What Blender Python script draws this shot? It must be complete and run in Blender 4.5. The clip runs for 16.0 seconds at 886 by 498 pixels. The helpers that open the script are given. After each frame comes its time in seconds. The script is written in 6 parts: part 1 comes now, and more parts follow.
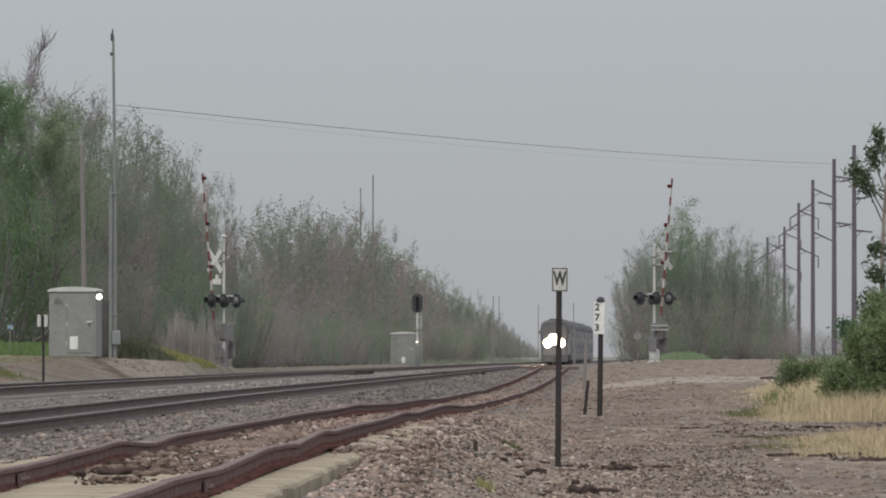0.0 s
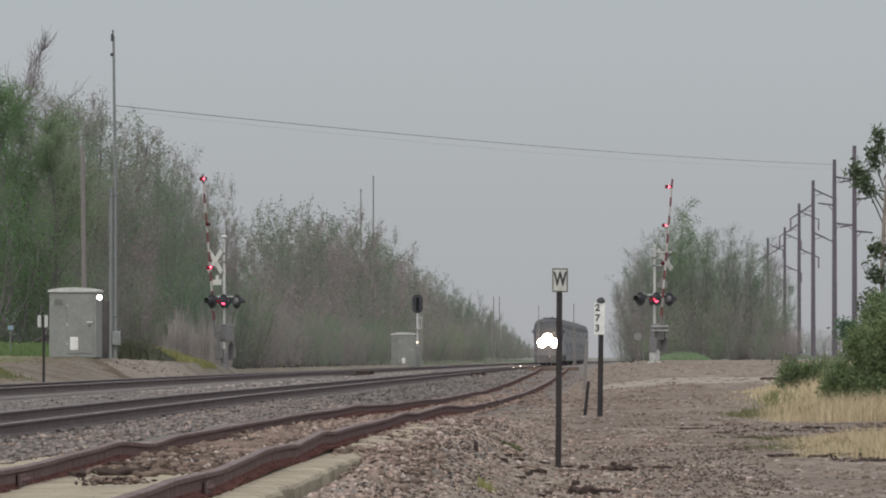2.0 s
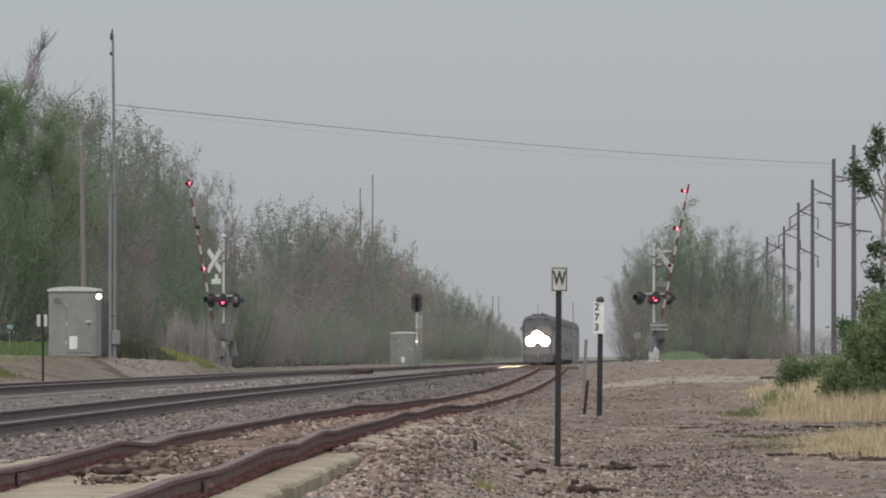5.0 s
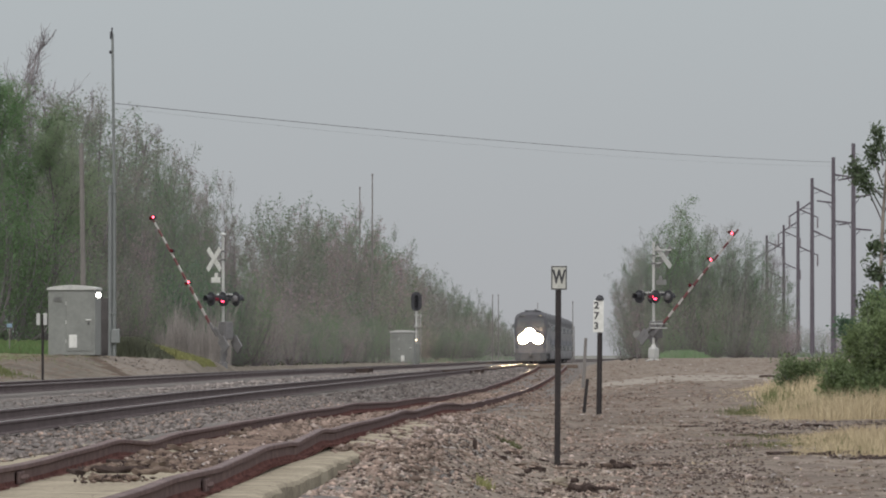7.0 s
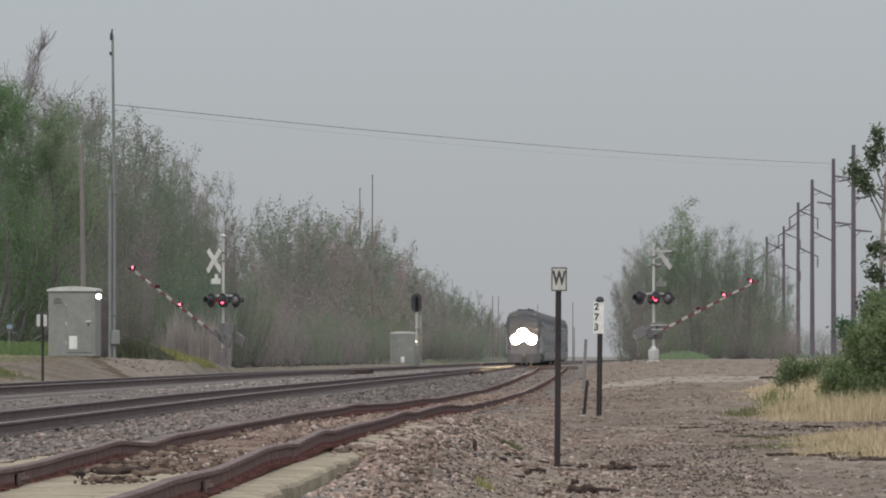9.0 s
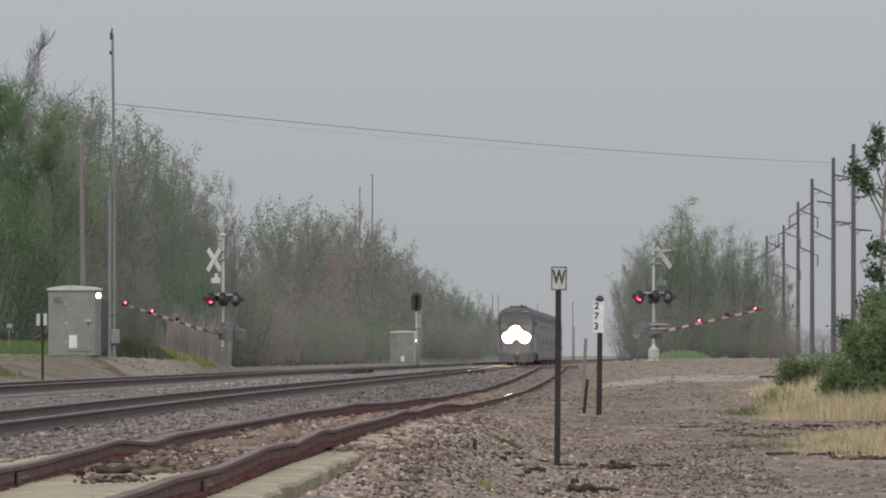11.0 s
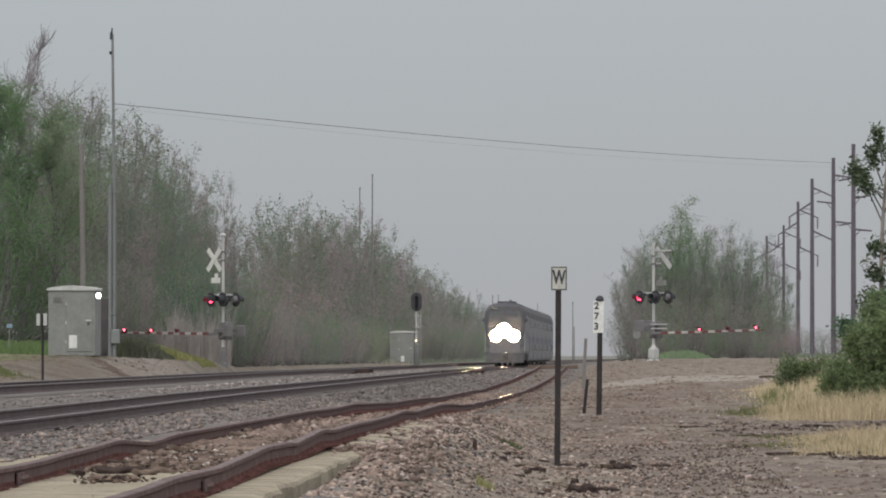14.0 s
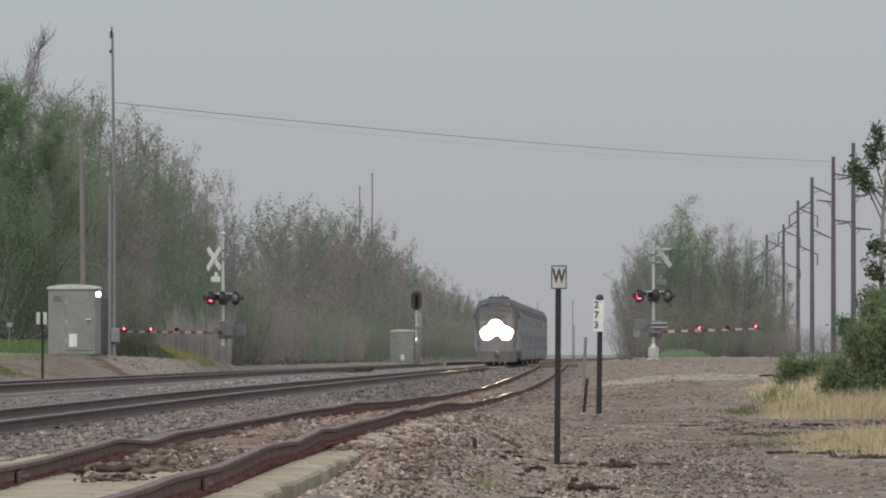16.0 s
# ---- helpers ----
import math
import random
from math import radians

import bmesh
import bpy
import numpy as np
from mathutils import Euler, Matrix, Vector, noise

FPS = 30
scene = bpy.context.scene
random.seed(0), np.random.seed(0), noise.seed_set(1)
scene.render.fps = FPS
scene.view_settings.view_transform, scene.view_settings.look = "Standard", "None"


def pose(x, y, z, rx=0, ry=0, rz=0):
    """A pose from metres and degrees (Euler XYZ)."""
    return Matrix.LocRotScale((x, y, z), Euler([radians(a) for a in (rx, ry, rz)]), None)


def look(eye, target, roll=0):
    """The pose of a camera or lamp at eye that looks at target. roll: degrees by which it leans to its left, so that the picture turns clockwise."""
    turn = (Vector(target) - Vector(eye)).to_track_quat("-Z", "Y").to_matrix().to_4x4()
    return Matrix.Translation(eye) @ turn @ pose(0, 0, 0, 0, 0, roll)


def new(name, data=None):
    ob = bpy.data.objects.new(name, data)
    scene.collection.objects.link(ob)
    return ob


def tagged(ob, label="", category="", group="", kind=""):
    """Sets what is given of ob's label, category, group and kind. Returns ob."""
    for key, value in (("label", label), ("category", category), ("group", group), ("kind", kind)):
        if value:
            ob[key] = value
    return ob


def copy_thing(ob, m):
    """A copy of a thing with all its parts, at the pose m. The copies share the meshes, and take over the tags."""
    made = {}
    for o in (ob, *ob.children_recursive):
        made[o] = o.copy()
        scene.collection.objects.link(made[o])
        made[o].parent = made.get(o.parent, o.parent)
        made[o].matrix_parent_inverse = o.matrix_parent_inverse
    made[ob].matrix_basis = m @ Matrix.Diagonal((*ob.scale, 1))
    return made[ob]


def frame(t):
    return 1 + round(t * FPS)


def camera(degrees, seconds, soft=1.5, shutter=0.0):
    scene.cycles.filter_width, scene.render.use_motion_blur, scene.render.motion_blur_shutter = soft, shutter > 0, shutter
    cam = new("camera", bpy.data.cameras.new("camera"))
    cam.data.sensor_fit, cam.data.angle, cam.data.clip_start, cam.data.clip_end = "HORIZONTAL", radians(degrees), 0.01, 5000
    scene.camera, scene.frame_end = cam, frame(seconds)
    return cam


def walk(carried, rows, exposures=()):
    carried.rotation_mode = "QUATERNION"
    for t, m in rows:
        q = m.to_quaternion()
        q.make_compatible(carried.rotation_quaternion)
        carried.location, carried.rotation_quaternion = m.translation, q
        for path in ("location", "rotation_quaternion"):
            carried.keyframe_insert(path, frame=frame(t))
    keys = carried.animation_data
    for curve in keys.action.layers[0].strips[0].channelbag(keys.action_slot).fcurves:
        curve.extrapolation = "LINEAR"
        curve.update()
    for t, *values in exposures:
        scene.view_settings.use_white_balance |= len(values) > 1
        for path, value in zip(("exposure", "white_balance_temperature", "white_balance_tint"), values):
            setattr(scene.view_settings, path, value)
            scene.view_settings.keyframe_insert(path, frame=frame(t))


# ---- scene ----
cam = camera(5.985, 16.0, soft=2.0)

# ---- camera: a tripod beside the siding, a long lens, slight shake ----
EYE_Z = 0.78
UP = 0.7296
SHAKE = [  # seconds, turn to the left and lift of the lens in thousandths of a degree
    (0.0, 0, 0), (0.5, 1.5, 2), (1.0, 1.5, 2), (1.5, 1.5, 2), (2.0, 2, 4), (2.5, 0.5, 1), (3.0, 0, -0.5), (3.5, -2, -2.5), (4.0, -5, -4),
    (5.2, -2, -1), (6.5, 0.5, 2), (7.0, -5, -11.5), (7.5, -5, 0), (8.0, -5.5, -12), (8.5, -5, -8), (9.0, -4.5, -2.5), (10.2, -5, -6),
    (11.5, -5, -11), (12.0, -5, -14), (12.5, -8.5, -13.5), (13.0, -5, -17), (13.5, -5, -15), (14.0, -5, -8), (14.5, -0.5, -17.5), (15.0, 0, -8.5),
    (15.5, -4.5, -13), (16.0, -5.5, -16.5)]
walk(cam, [(t, pose(0, 0, EYE_Z, 90 + UP + v / 1000, 0, h / 1000)) for t, h, v in SHAKE])

# ---- world: an overcast, hazy spring sky ----
world = bpy.data.worlds.new("world")
scene.world = world
world.use_nodes = True
wn, wl = world.node_tree.nodes, world.node_tree.links
bg = wn["Background"]
sky = wn.new("ShaderNodeTexSky")
sky.sky_type, sky.sun_disc = "NISHITA", False
sky.sun_elevation, sky.sun_rotation = radians(40), radians(194)
sky.air_density, sky.dust_density = 1.0, 6.0
dim = wn.new("ShaderNodeVectorMath")
dim.operation = "SCALE"
dim.inputs["Scale"].default_value = 0.05
cloud = wn.new("ShaderNodeMix")  # the cloud deck covers nearly all of the blue
cloud.data_type = "RGBA"
cloud.inputs["Factor"].default_value = 0.93
wtc = wn.new("ShaderNodeTexCoord")
wsep = wn.new("ShaderNodeSeparateXYZ")
wramp = wn.new("ShaderNodeValToRGB")
wramp.color_ramp.elements[0].position, wramp.color_ramp.elements[0].color = 0.0, (0.424, 0.432, 0.452, 1)
wramp.color_ramp.elements[1].position, wramp.color_ramp.elements[1].color = 0.045, (0.472, 0.512, 0.532, 1)
for at, tone in ((0.35, (0.95, 0.98, 1.01, 1)), (0.95, (1.25, 1.27, 1.31, 1))):  # an overcast sky is brightest overhead
    wramp.color_ramp.elements.new(at).color = tone
wl.new(wtc.outputs["Generated"], wsep.inputs[0])
wl.new(wsep.outputs["Z"], wramp.inputs[0])
wl.new(sky.outputs[0], dim.inputs[0])
wl.new(dim.outputs[0], cloud.inputs["A"])
wl.new(wramp.outputs[0], cloud.inputs["B"])
wl.new(cloud.outputs["Result"], bg.inputs[0])
bg.inputs[1].default_value = 1.0

sun_data = bpy.data.lights.new("sun", "SUN")
sun_data.energy, sun_data.angle, sun_data.color = 1.5, radians(40), (1, 0.96, 0.92)
sun = new("sun", sun_data)
sun.matrix_world = look((0, 0, 60), (18, 70, 0))


# ---- materials ----
def mat(name, a, b=None, rough=0.8, metal=0.0, fine=30.0, coarse=2.0, bump=0.3, island=0.0, glow=0.0, coat=None, through_light=0.0, depth=0.02, edge=None, vary=0.0, spec=0.3):
    """Two colours mixed by a coarse and a fine noise, with relief; island: change from piece to piece."""
    m = bpy.data.materials.new(name)
    m.use_nodes = True
    n, l = m.node_tree.nodes, m.node_tree.links
    p = n["Principled BSDF"]
    b = b or tuple(c * 0.7 for c in a)
    tc = n.new("ShaderNodeTexCoord")
    n1, n2 = n.new("ShaderNodeTexNoise"), n.new("ShaderNodeTexNoise")
    n1.inputs["Scale"].default_value, n2.inputs["Scale"].default_value = coarse, fine
    n1.inputs["Detail"].default_value, n2.inputs["Detail"].default_value = 4, 6
    for x in (n1, n2):
        l.new(tc.outputs["Object"], x.inputs["Vector"])
    add = n.new("ShaderNodeMath")
    add.operation = "ADD"
    l.new(n1.outputs["Fac"], add.inputs[0])
    l.new(n2.outputs["Fac"], add.inputs[1])
    ramp = n.new("ShaderNodeMapRange")
    ramp.inputs["From Min"].default_value, ramp.inputs["From Max"].default_value = 0.72, 1.28
    l.new(add.outputs[0], ramp.inputs["Value"])
    mix = n.new("ShaderNodeMix")
    mix.data_type = "RGBA"
    mix.inputs["A"].default_value, mix.inputs["B"].default_value = (*a, 1), (*b, 1)
    if vary:
        who, shift, total = n.new("ShaderNodeObjectInfo"), n.new("ShaderNodeMath"), n.new("ShaderNodeMath")
        shift.operation, shift.inputs[1].default_value, shift.inputs[2].default_value = "MULTIPLY_ADD", vary * 2, -vary
        total.operation, total.use_clamp = "ADD", True
        l.new(who.outputs["Random"], shift.inputs[0])
        l.new(shift.outputs[0], total.inputs[0])
        l.new(ramp.outputs[0], total.inputs[1])
        l.new(total.outputs[0], mix.inputs["Factor"])
    else:
        l.new(ramp.outputs[0], mix.inputs["Factor"])
    out = mix.outputs["Result"]
    if island:
        geo = n.new("ShaderNodeNewGeometry")
        oi = n.new("ShaderNodeObjectInfo")
        s = n.new("ShaderNodeMath")
        s.operation = "ADD"
        l.new(geo.outputs["Random Per Island"], s.inputs[0])
        l.new(oi.outputs["Random"], s.inputs[1])
        mr = n.new("ShaderNodeMapRange")
        mr.inputs["From Max"].default_value = 2
        mr.inputs["To Min"].default_value, mr.inputs["To Max"].default_value = 1 - island, 1 + island
        l.new(s.outputs[0], mr.inputs["Value"])
        hsv = n.new("ShaderNodeHueSaturation")
        l.new(mr.outputs[0], hsv.inputs["Value"])
        l.new(out, hsv.inputs["Color"])
        out = hsv.outputs["Color"]
    l.new(out, p.inputs["Base Color"])
    p.inputs["Roughness"].default_value, p.inputs["Metallic"].default_value = rough, metal
    p.inputs["Specular IOR Level"].default_value = spec
    if edge:
        p.inputs["Specular Tint"].default_value = (*edge, 1)
    if bump:
        bp = n.new("ShaderNodeBump")
        bp.inputs["Strength"].default_value, bp.inputs["Distance"].default_value = bump, depth
        l.new(n2.outputs["Fac"], bp.inputs["Height"])
        l.new(bp.outputs[0], p.inputs["Normal"])
    if through_light:
        tr = n.new("ShaderNodeBsdfTranslucent")
        l.new(out, tr.inputs["Color"])
        ms = n.new("ShaderNodeMixShader")
        ms.inputs[0].default_value = through_light
        l.new(p.outputs[0], ms.inputs[1])
        l.new(tr.outputs[0], ms.inputs[2])
        l.new(ms.outputs[0], n["Material Output"].inputs[0])
    if glow:
        p.inputs["Emission Color"].default_value = (*(coat or a), 1)
        p.inputs["Emission Strength"].default_value = glow
    return m


BALLAST = mat("ballast", (0.205, 0.190, 0.180), (0.125, 0.115, 0.109), fine=22, coarse=1.2, bump=0.9, depth=0.05, spec=0.0)
DIRT = mat("dirt_gravel", (0.275, 0.233, 0.197), (0.125, 0.105, 0.09), fine=6, coarse=0.5, bump=0.9, depth=0.07, spec=0.0)
DIRTDARK = mat("dark_trodden_dirt", (0.228, 0.192, 0.165), (0.115, 0.095, 0.083), fine=7, coarse=0.4, bump=0.9, depth=0.06, spec=0.0)
ROADDIRT = mat("pale_road_gravel", (0.30, 0.27, 0.235), (0.235, 0.208, 0.18), fine=6, coarse=0.3, bump=0.5, spec=0.0)
BANKPALE = mat("pale_bank_gravel", (0.235, 0.206, 0.18), (0.165, 0.142, 0.122), fine=5, coarse=0.35, bump=0.5, spec=0.0)
BANK = mat("bare_bank", (0.208, 0.186, 0.158), (0.105, 0.09, 0.077), fine=5, coarse=0.22, bump=0.7, spec=0.0)
GRASSY = mat("spring_turf", (0.085, 0.12, 0.035), (0.12, 0.11, 0.05), fine=7, coarse=0.4, bump=0.6)
# Far ground kept pale: haze towards the horizon is in this colour.
FIELD = mat("hazed_far_ground", (0.16, 0.155, 0.135), (0.125, 0.12, 0.1), fine=1, coarse=0.03, bump=0.2)
SOIL = mat("rotten_wood_soil", (0.262, 0.196, 0.162), (0.095, 0.072, 0.061), fine=9, coarse=1.5, bump=0.9, depth=0.05, spec=0.0)
PALEWOOD = mat("bleached_wood", (0.36, 0.315, 0.25), (0.24, 0.205, 0.16), fine=20, coarse=3, bump=0.5)
# Dark soil, also leaf litter with the trees' shade in its colour.
DARKFLOOR = mat("dark_soil_shaded_litter", (0.124, 0.098, 0.078), (0.088, 0.070, 0.060), fine=4, coarse=0.2, bump=0.6, spec=0.0)
STONE = mat("crushed_stone", (0.385, 0.318, 0.283), (0.174, 0.138, 0.126), fine=14, coarse=1.1, bump=0.4, island=0.65, spec=0.0)
BALLSTONE = mat("grey_ballast_stone", (0.262, 0.232, 0.216), (0.118, 0.102, 0.098), fine=14, coarse=1.1, bump=0.4, island=0.65, spec=0.0)
PALESTONE = mat("pale_broken_stone", (0.462, 0.389, 0.336), (0.341, 0.279, 0.236), fine=14, coarse=1.1, bump=0.4, island=0.4, spec=0.0)
LAWN = mat("lawn_green", (0.10, 0.175, 0.065), (0.12, 0.15, 0.065), rough=0.7, fine=6, coarse=1, bump=0, island=0.3, through_light=0.25)
REDSTONE = mat("red_brown_stone", (0.345, 0.264, 0.222), (0.160, 0.120, 0.101), fine=12, coarse=0.8, bump=0.4, island=0.65, spec=0.0)
CONCRETE = mat("weathered_concrete", (0.39, 0.345, 0.268), (0.195, 0.167, 0.13), fine=24, coarse=1.6, bump=0.35, depth=0.03, spec=0.0)
RAILSIDE = mat("rail_web_brown", (0.162, 0.134, 0.134), (0.114, 0.094, 0.095), rough=0.75, fine=25, coarse=1, bump=0.12, spec=0.0)
RAILTOP = mat("polished_rail_head", (0.27, 0.232, 0.235), (0.2, 0.17, 0.172), rough=0.13, metal=0.5, edge=(0.5, 0.43, 0.43), fine=40, coarse=0.7, bump=0, spec=0.0)
RUST = mat("rusty_rail", (0.186, 0.137, 0.132), (0.122, 0.089, 0.086), rough=0.85, fine=30, coarse=2.5, bump=0.15, spec=0.0)
RUSTBASE = mat("red_rust", (0.185, 0.092, 0.081), (0.075, 0.042, 0.04), rough=0.9, fine=14, coarse=2.2, bump=0.9, depth=0.03, spec=0.0)
RUSTTOP = mat("worn_rusty_head", (0.225, 0.172, 0.168), (0.14, 0.107, 0.105), rough=0.1, metal=0.16, edge=(0.42, 0.33, 0.30), fine=30, coarse=1.5, bump=0, spec=0.0)
OLDWOOD = mat("rotten_tie_wood", (0.200, 0.156, 0.125), (0.096, 0.072, 0.061), fine=18, coarse=3, bump=0.8, spec=0.0)
DARKROT = mat("dark_rotten_wood", (0.085, 0.064, 0.057), (0.042, 0.032, 0.03), fine=18, coarse=4, bump=0.8, spec=0.0)
POLEWOOD = mat("utility_pole_wood", (0.128, 0.112, 0.130), (0.09, 0.078, 0.094), fine=12, coarse=1, bump=0.4)
GREYPOLE = mat("weathered_grey_pole", (0.20, 0.185, 0.175), (0.145, 0.135, 0.13), fine=12, coarse=0.8, bump=0.3)
STEELPOLE = mat("galvanised_steel", (0.215, 0.228, 0.224), (0.16, 0.17, 0.17), rough=0.55, metal=0.3, fine=15, coarse=1, bump=0.1)
ALU = mat("painted_aluminium_mast", (0.52, 0.52, 0.50), (0.38, 0.38, 0.37), rough=0.5, metal=0.2, fine=20, coarse=2, bump=0.1)
GREYBOX = mat("grey_case_paint", (0.225, 0.232, 0.217), (0.175, 0.18, 0.17), rough=0.6, fine=8, coarse=1.2, bump=0.1)
MECH = mat("grey_mechanism_housing", (0.175, 0.172, 0.175), (0.135, 0.13, 0.132), rough=0.6, fine=10, coarse=2, bump=0.15)
BLACK = mat("dull_black_paint", (0.052, 0.052, 0.059), (0.035, 0.035, 0.04), rough=0.6, fine=20, coarse=3, bump=0.15)
DARKBOX = mat("dark_grey_brown", (0.085, 0.078, 0.076), (0.055, 0.05, 0.05), rough=0.6, fine=14, coarse=2, bump=0.2)
POSTBLACK = mat("black_painted_post", (0.032, 0.03, 0.033), (0.055, 0.048, 0.046), rough=0.65, fine=25, coarse=4, bump=0.3, spec=0.0)
WHITE = mat("weathered_white_paint", (0.70, 0.70, 0.67), (0.54, 0.54, 0.51), rough=0.6, fine=14, coarse=3, bump=0.1)
DULLWHITE = mat("dirty_white_plate", (0.50, 0.50, 0.46), (0.38, 0.38, 0.345), rough=0.6, fine=14, coarse=4, bump=0.1)
BACKGREY = mat("bare_sign_back", (0.22, 0.22, 0.21), (0.16, 0.16, 0.155), rough=0.55, fine=12, coarse=3, bump=0.1)
ARMRED = mat("red_stripe", (0.165, 0.058, 0.06), (0.12, 0.045, 0.047), rough=0.5, fine=15, coarse=3, bump=0.1)
ARMWHITE = mat("white_stripe", (0.44, 0.42, 0.40), (0.36, 0.34, 0.33), rough=0.5, fine=15, coarse=3, bump=0.1)
REDGLOW = mat("lit_red_lens", (0.8, 0.02, 0.04), rough=0.3, bump=0, glow=7.0, coat=(1.0, 0.06, 0.13))
# Colour of the added covers, which pass for unlit lenses when shut.
REDDARK = mat("unlit_lens_cover", (0.10, 0.008, 0.012), rough=0.25, bump=0)
TIPGLOW = mat("lit_arm_lamp", (0.8, 0.02, 0.04), rough=0.3, bump=0, glow=9.0, coat=(1.0, 0.09, 0.14))
LAMPGLOW = mat("lit_white_lamp", (0.9, 0.9, 0.85), rough=0.3, bump=0, glow=4.0, coat=(1.0, 0.97, 0.88))
AMBERGLOW = mat("lit_amber_lamp", (0.9, 0.8, 0.6), rough=0.3, bump=0, glow=2.5, coat=(1.0, 0.8, 0.55))
HEADGLOW = mat("headlight_glow", (0.95, 0.95, 0.9), rough=0.2, bump=0, glow=280.0, coat=(1.0, 0.76, 0.45))
TRAINROOF = mat("dark_grey_roof", (0.062, 0.06, 0.066), (0.048, 0.046, 0.052), rough=0.6, fine=6, coarse=0.8, bump=0.1)
TRAINSIDE = mat("silver_grey_side", (0.19, 0.184, 0.192), (0.145, 0.14, 0.148), rough=0.5, metal=0.2, fine=5, coarse=0.6, bump=0.1)
TRAINDARK = mat("dark_underframe", (0.12, 0.12, 0.125), (0.08, 0.08, 0.085), rough=0.8, fine=8, coarse=1, bump=0.2)
TRAINBLUE = mat("blue_grey_stripe", (0.115, 0.118, 0.14), (0.09, 0.092, 0.11), rough=0.5, fine=8, coarse=1, bump=0.1)
PANE = mat("tinted_window_glass", (0.09, 0.095, 0.1), (0.065, 0.07, 0.075), rough=0.25, fine=4, coarse=1, bump=0, spec=0.1)
# Bark lifted and made bluer: some of the haze is in its colour.
BARK = mat("hazed_grey_brown_bark", (0.200, 0.181, 0.189), (0.145, 0.130, 0.138), fine=10, coarse=1.5, bump=0.4, island=0.3)
PALETRUNK = mat("pale_brown_trunk_bark", (0.29, 0.25, 0.22), (0.19, 0.16, 0.14), fine=10, coarse=1.5, bump=0.4)
# Twig colour lightened to imitate haze over distant trees.
HAZEBARK = mat("hazed_twig_bark", (0.255, 0.234, 0.242), (0.195, 0.178, 0.185), fine=10, coarse=1.5, bump=0.3, island=0.3)
# The next three leaf colours carry extra paleness and blue to imitate haze.
LEAFGREEN = mat("hazed_green_leaf", (0.172, 0.288, 0.135), (0.238, 0.272, 0.192), rough=0.7, fine=2.5, coarse=0.25, bump=0, island=0.25, through_light=0.65, vary=0.25)
LEAFBUD = mat("hazed_bud_leaf", (0.190, 0.274, 0.172), (0.318, 0.250, 0.262), rough=0.8, fine=2.5, coarse=0.2, bump=0, island=0.25, through_light=0.65, vary=0.5)
LEAFVEIL = mat("hazed_spring_leaf", (0.210, 0.272, 0.195), (0.268, 0.270, 0.245), rough=0.8, fine=2.5, coarse=0.2, bump=0, island=0.25, through_light=0.65, vary=0.4)
# Both far leaf tones are paled; the haze is in the colour.
LEAFFAR = mat("hazed_far_leaf", (0.195, 0.266, 0.178), (0.318, 0.245, 0.258), rough=0.8, fine=2.5, coarse=0.16, bump=0, island=0.25, through_light=0.65, vary=0.5)
LEAFVINE = mat("dull_green_leaf", (0.13, 0.17, 0.095), (0.085, 0.115, 0.07), rough=0.6, fine=4, coarse=0.8, bump=0, island=0.6, through_light=0.4)
LEAFDARK = mat("dark_green_leaf", (0.12, 0.2, 0.12), (0.095, 0.155, 0.1), rough=0.7, fine=2.5, coarse=0.4, bump=0, island=0.3, through_light=0.5)
LEAFSHRUB = mat("bright_shrub_leaf", (0.222, 0.285, 0.132), (0.142, 0.19, 0.1), rough=0.6, fine=4, coarse=0.8, bump=0, island=0.6, through_light=0.5)
WEED = mat("yellow_green_weed", (0.19, 0.185, 0.075), (0.12, 0.13, 0.055), rough=0.8, fine=4, coarse=0.7, bump=0, island=0.5, through_light=0.2)
DARKWEED = mat("dark_green_weed", (0.095, 0.102, 0.068), (0.065, 0.07, 0.05), rough=0.8, fine=4, coarse=0.7, bump=0, island=0.5, through_light=0.2)
DRYGRASS = mat("dry_straw", (0.525, 0.435, 0.285), (0.365, 0.298, 0.192), rough=0.85, fine=6, coarse=1, bump=0, island=0.45, through_light=0.25)
PALEREED = mat("pale_dry_reed", (0.355, 0.325, 0.305), (0.248, 0.225, 0.212), rough=0.85, fine=6, coarse=1, bump=0, island=0.4, through_light=0.2)
NEWGRASS = mat("green_tuft", (0.125, 0.14, 0.06), (0.10, 0.105, 0.045), rough=0.7, fine=6, coarse=1, bump=0, island=0.4, through_light=0.25)
WIRE = mat("overhead_wire", (0.16, 0.16, 0.17), rough=0.6, bump=0)
CERAMIC = mat("grey_insulator", (0.20, 0.17, 0.19), (0.14, 0.12, 0.13), rough=0.4, bump=0.1)
BLUE = mat("faded_blue_sign", (0.22, 0.30, 0.38), (0.17, 0.24, 0.31), rough=0.6, bump=0.05)


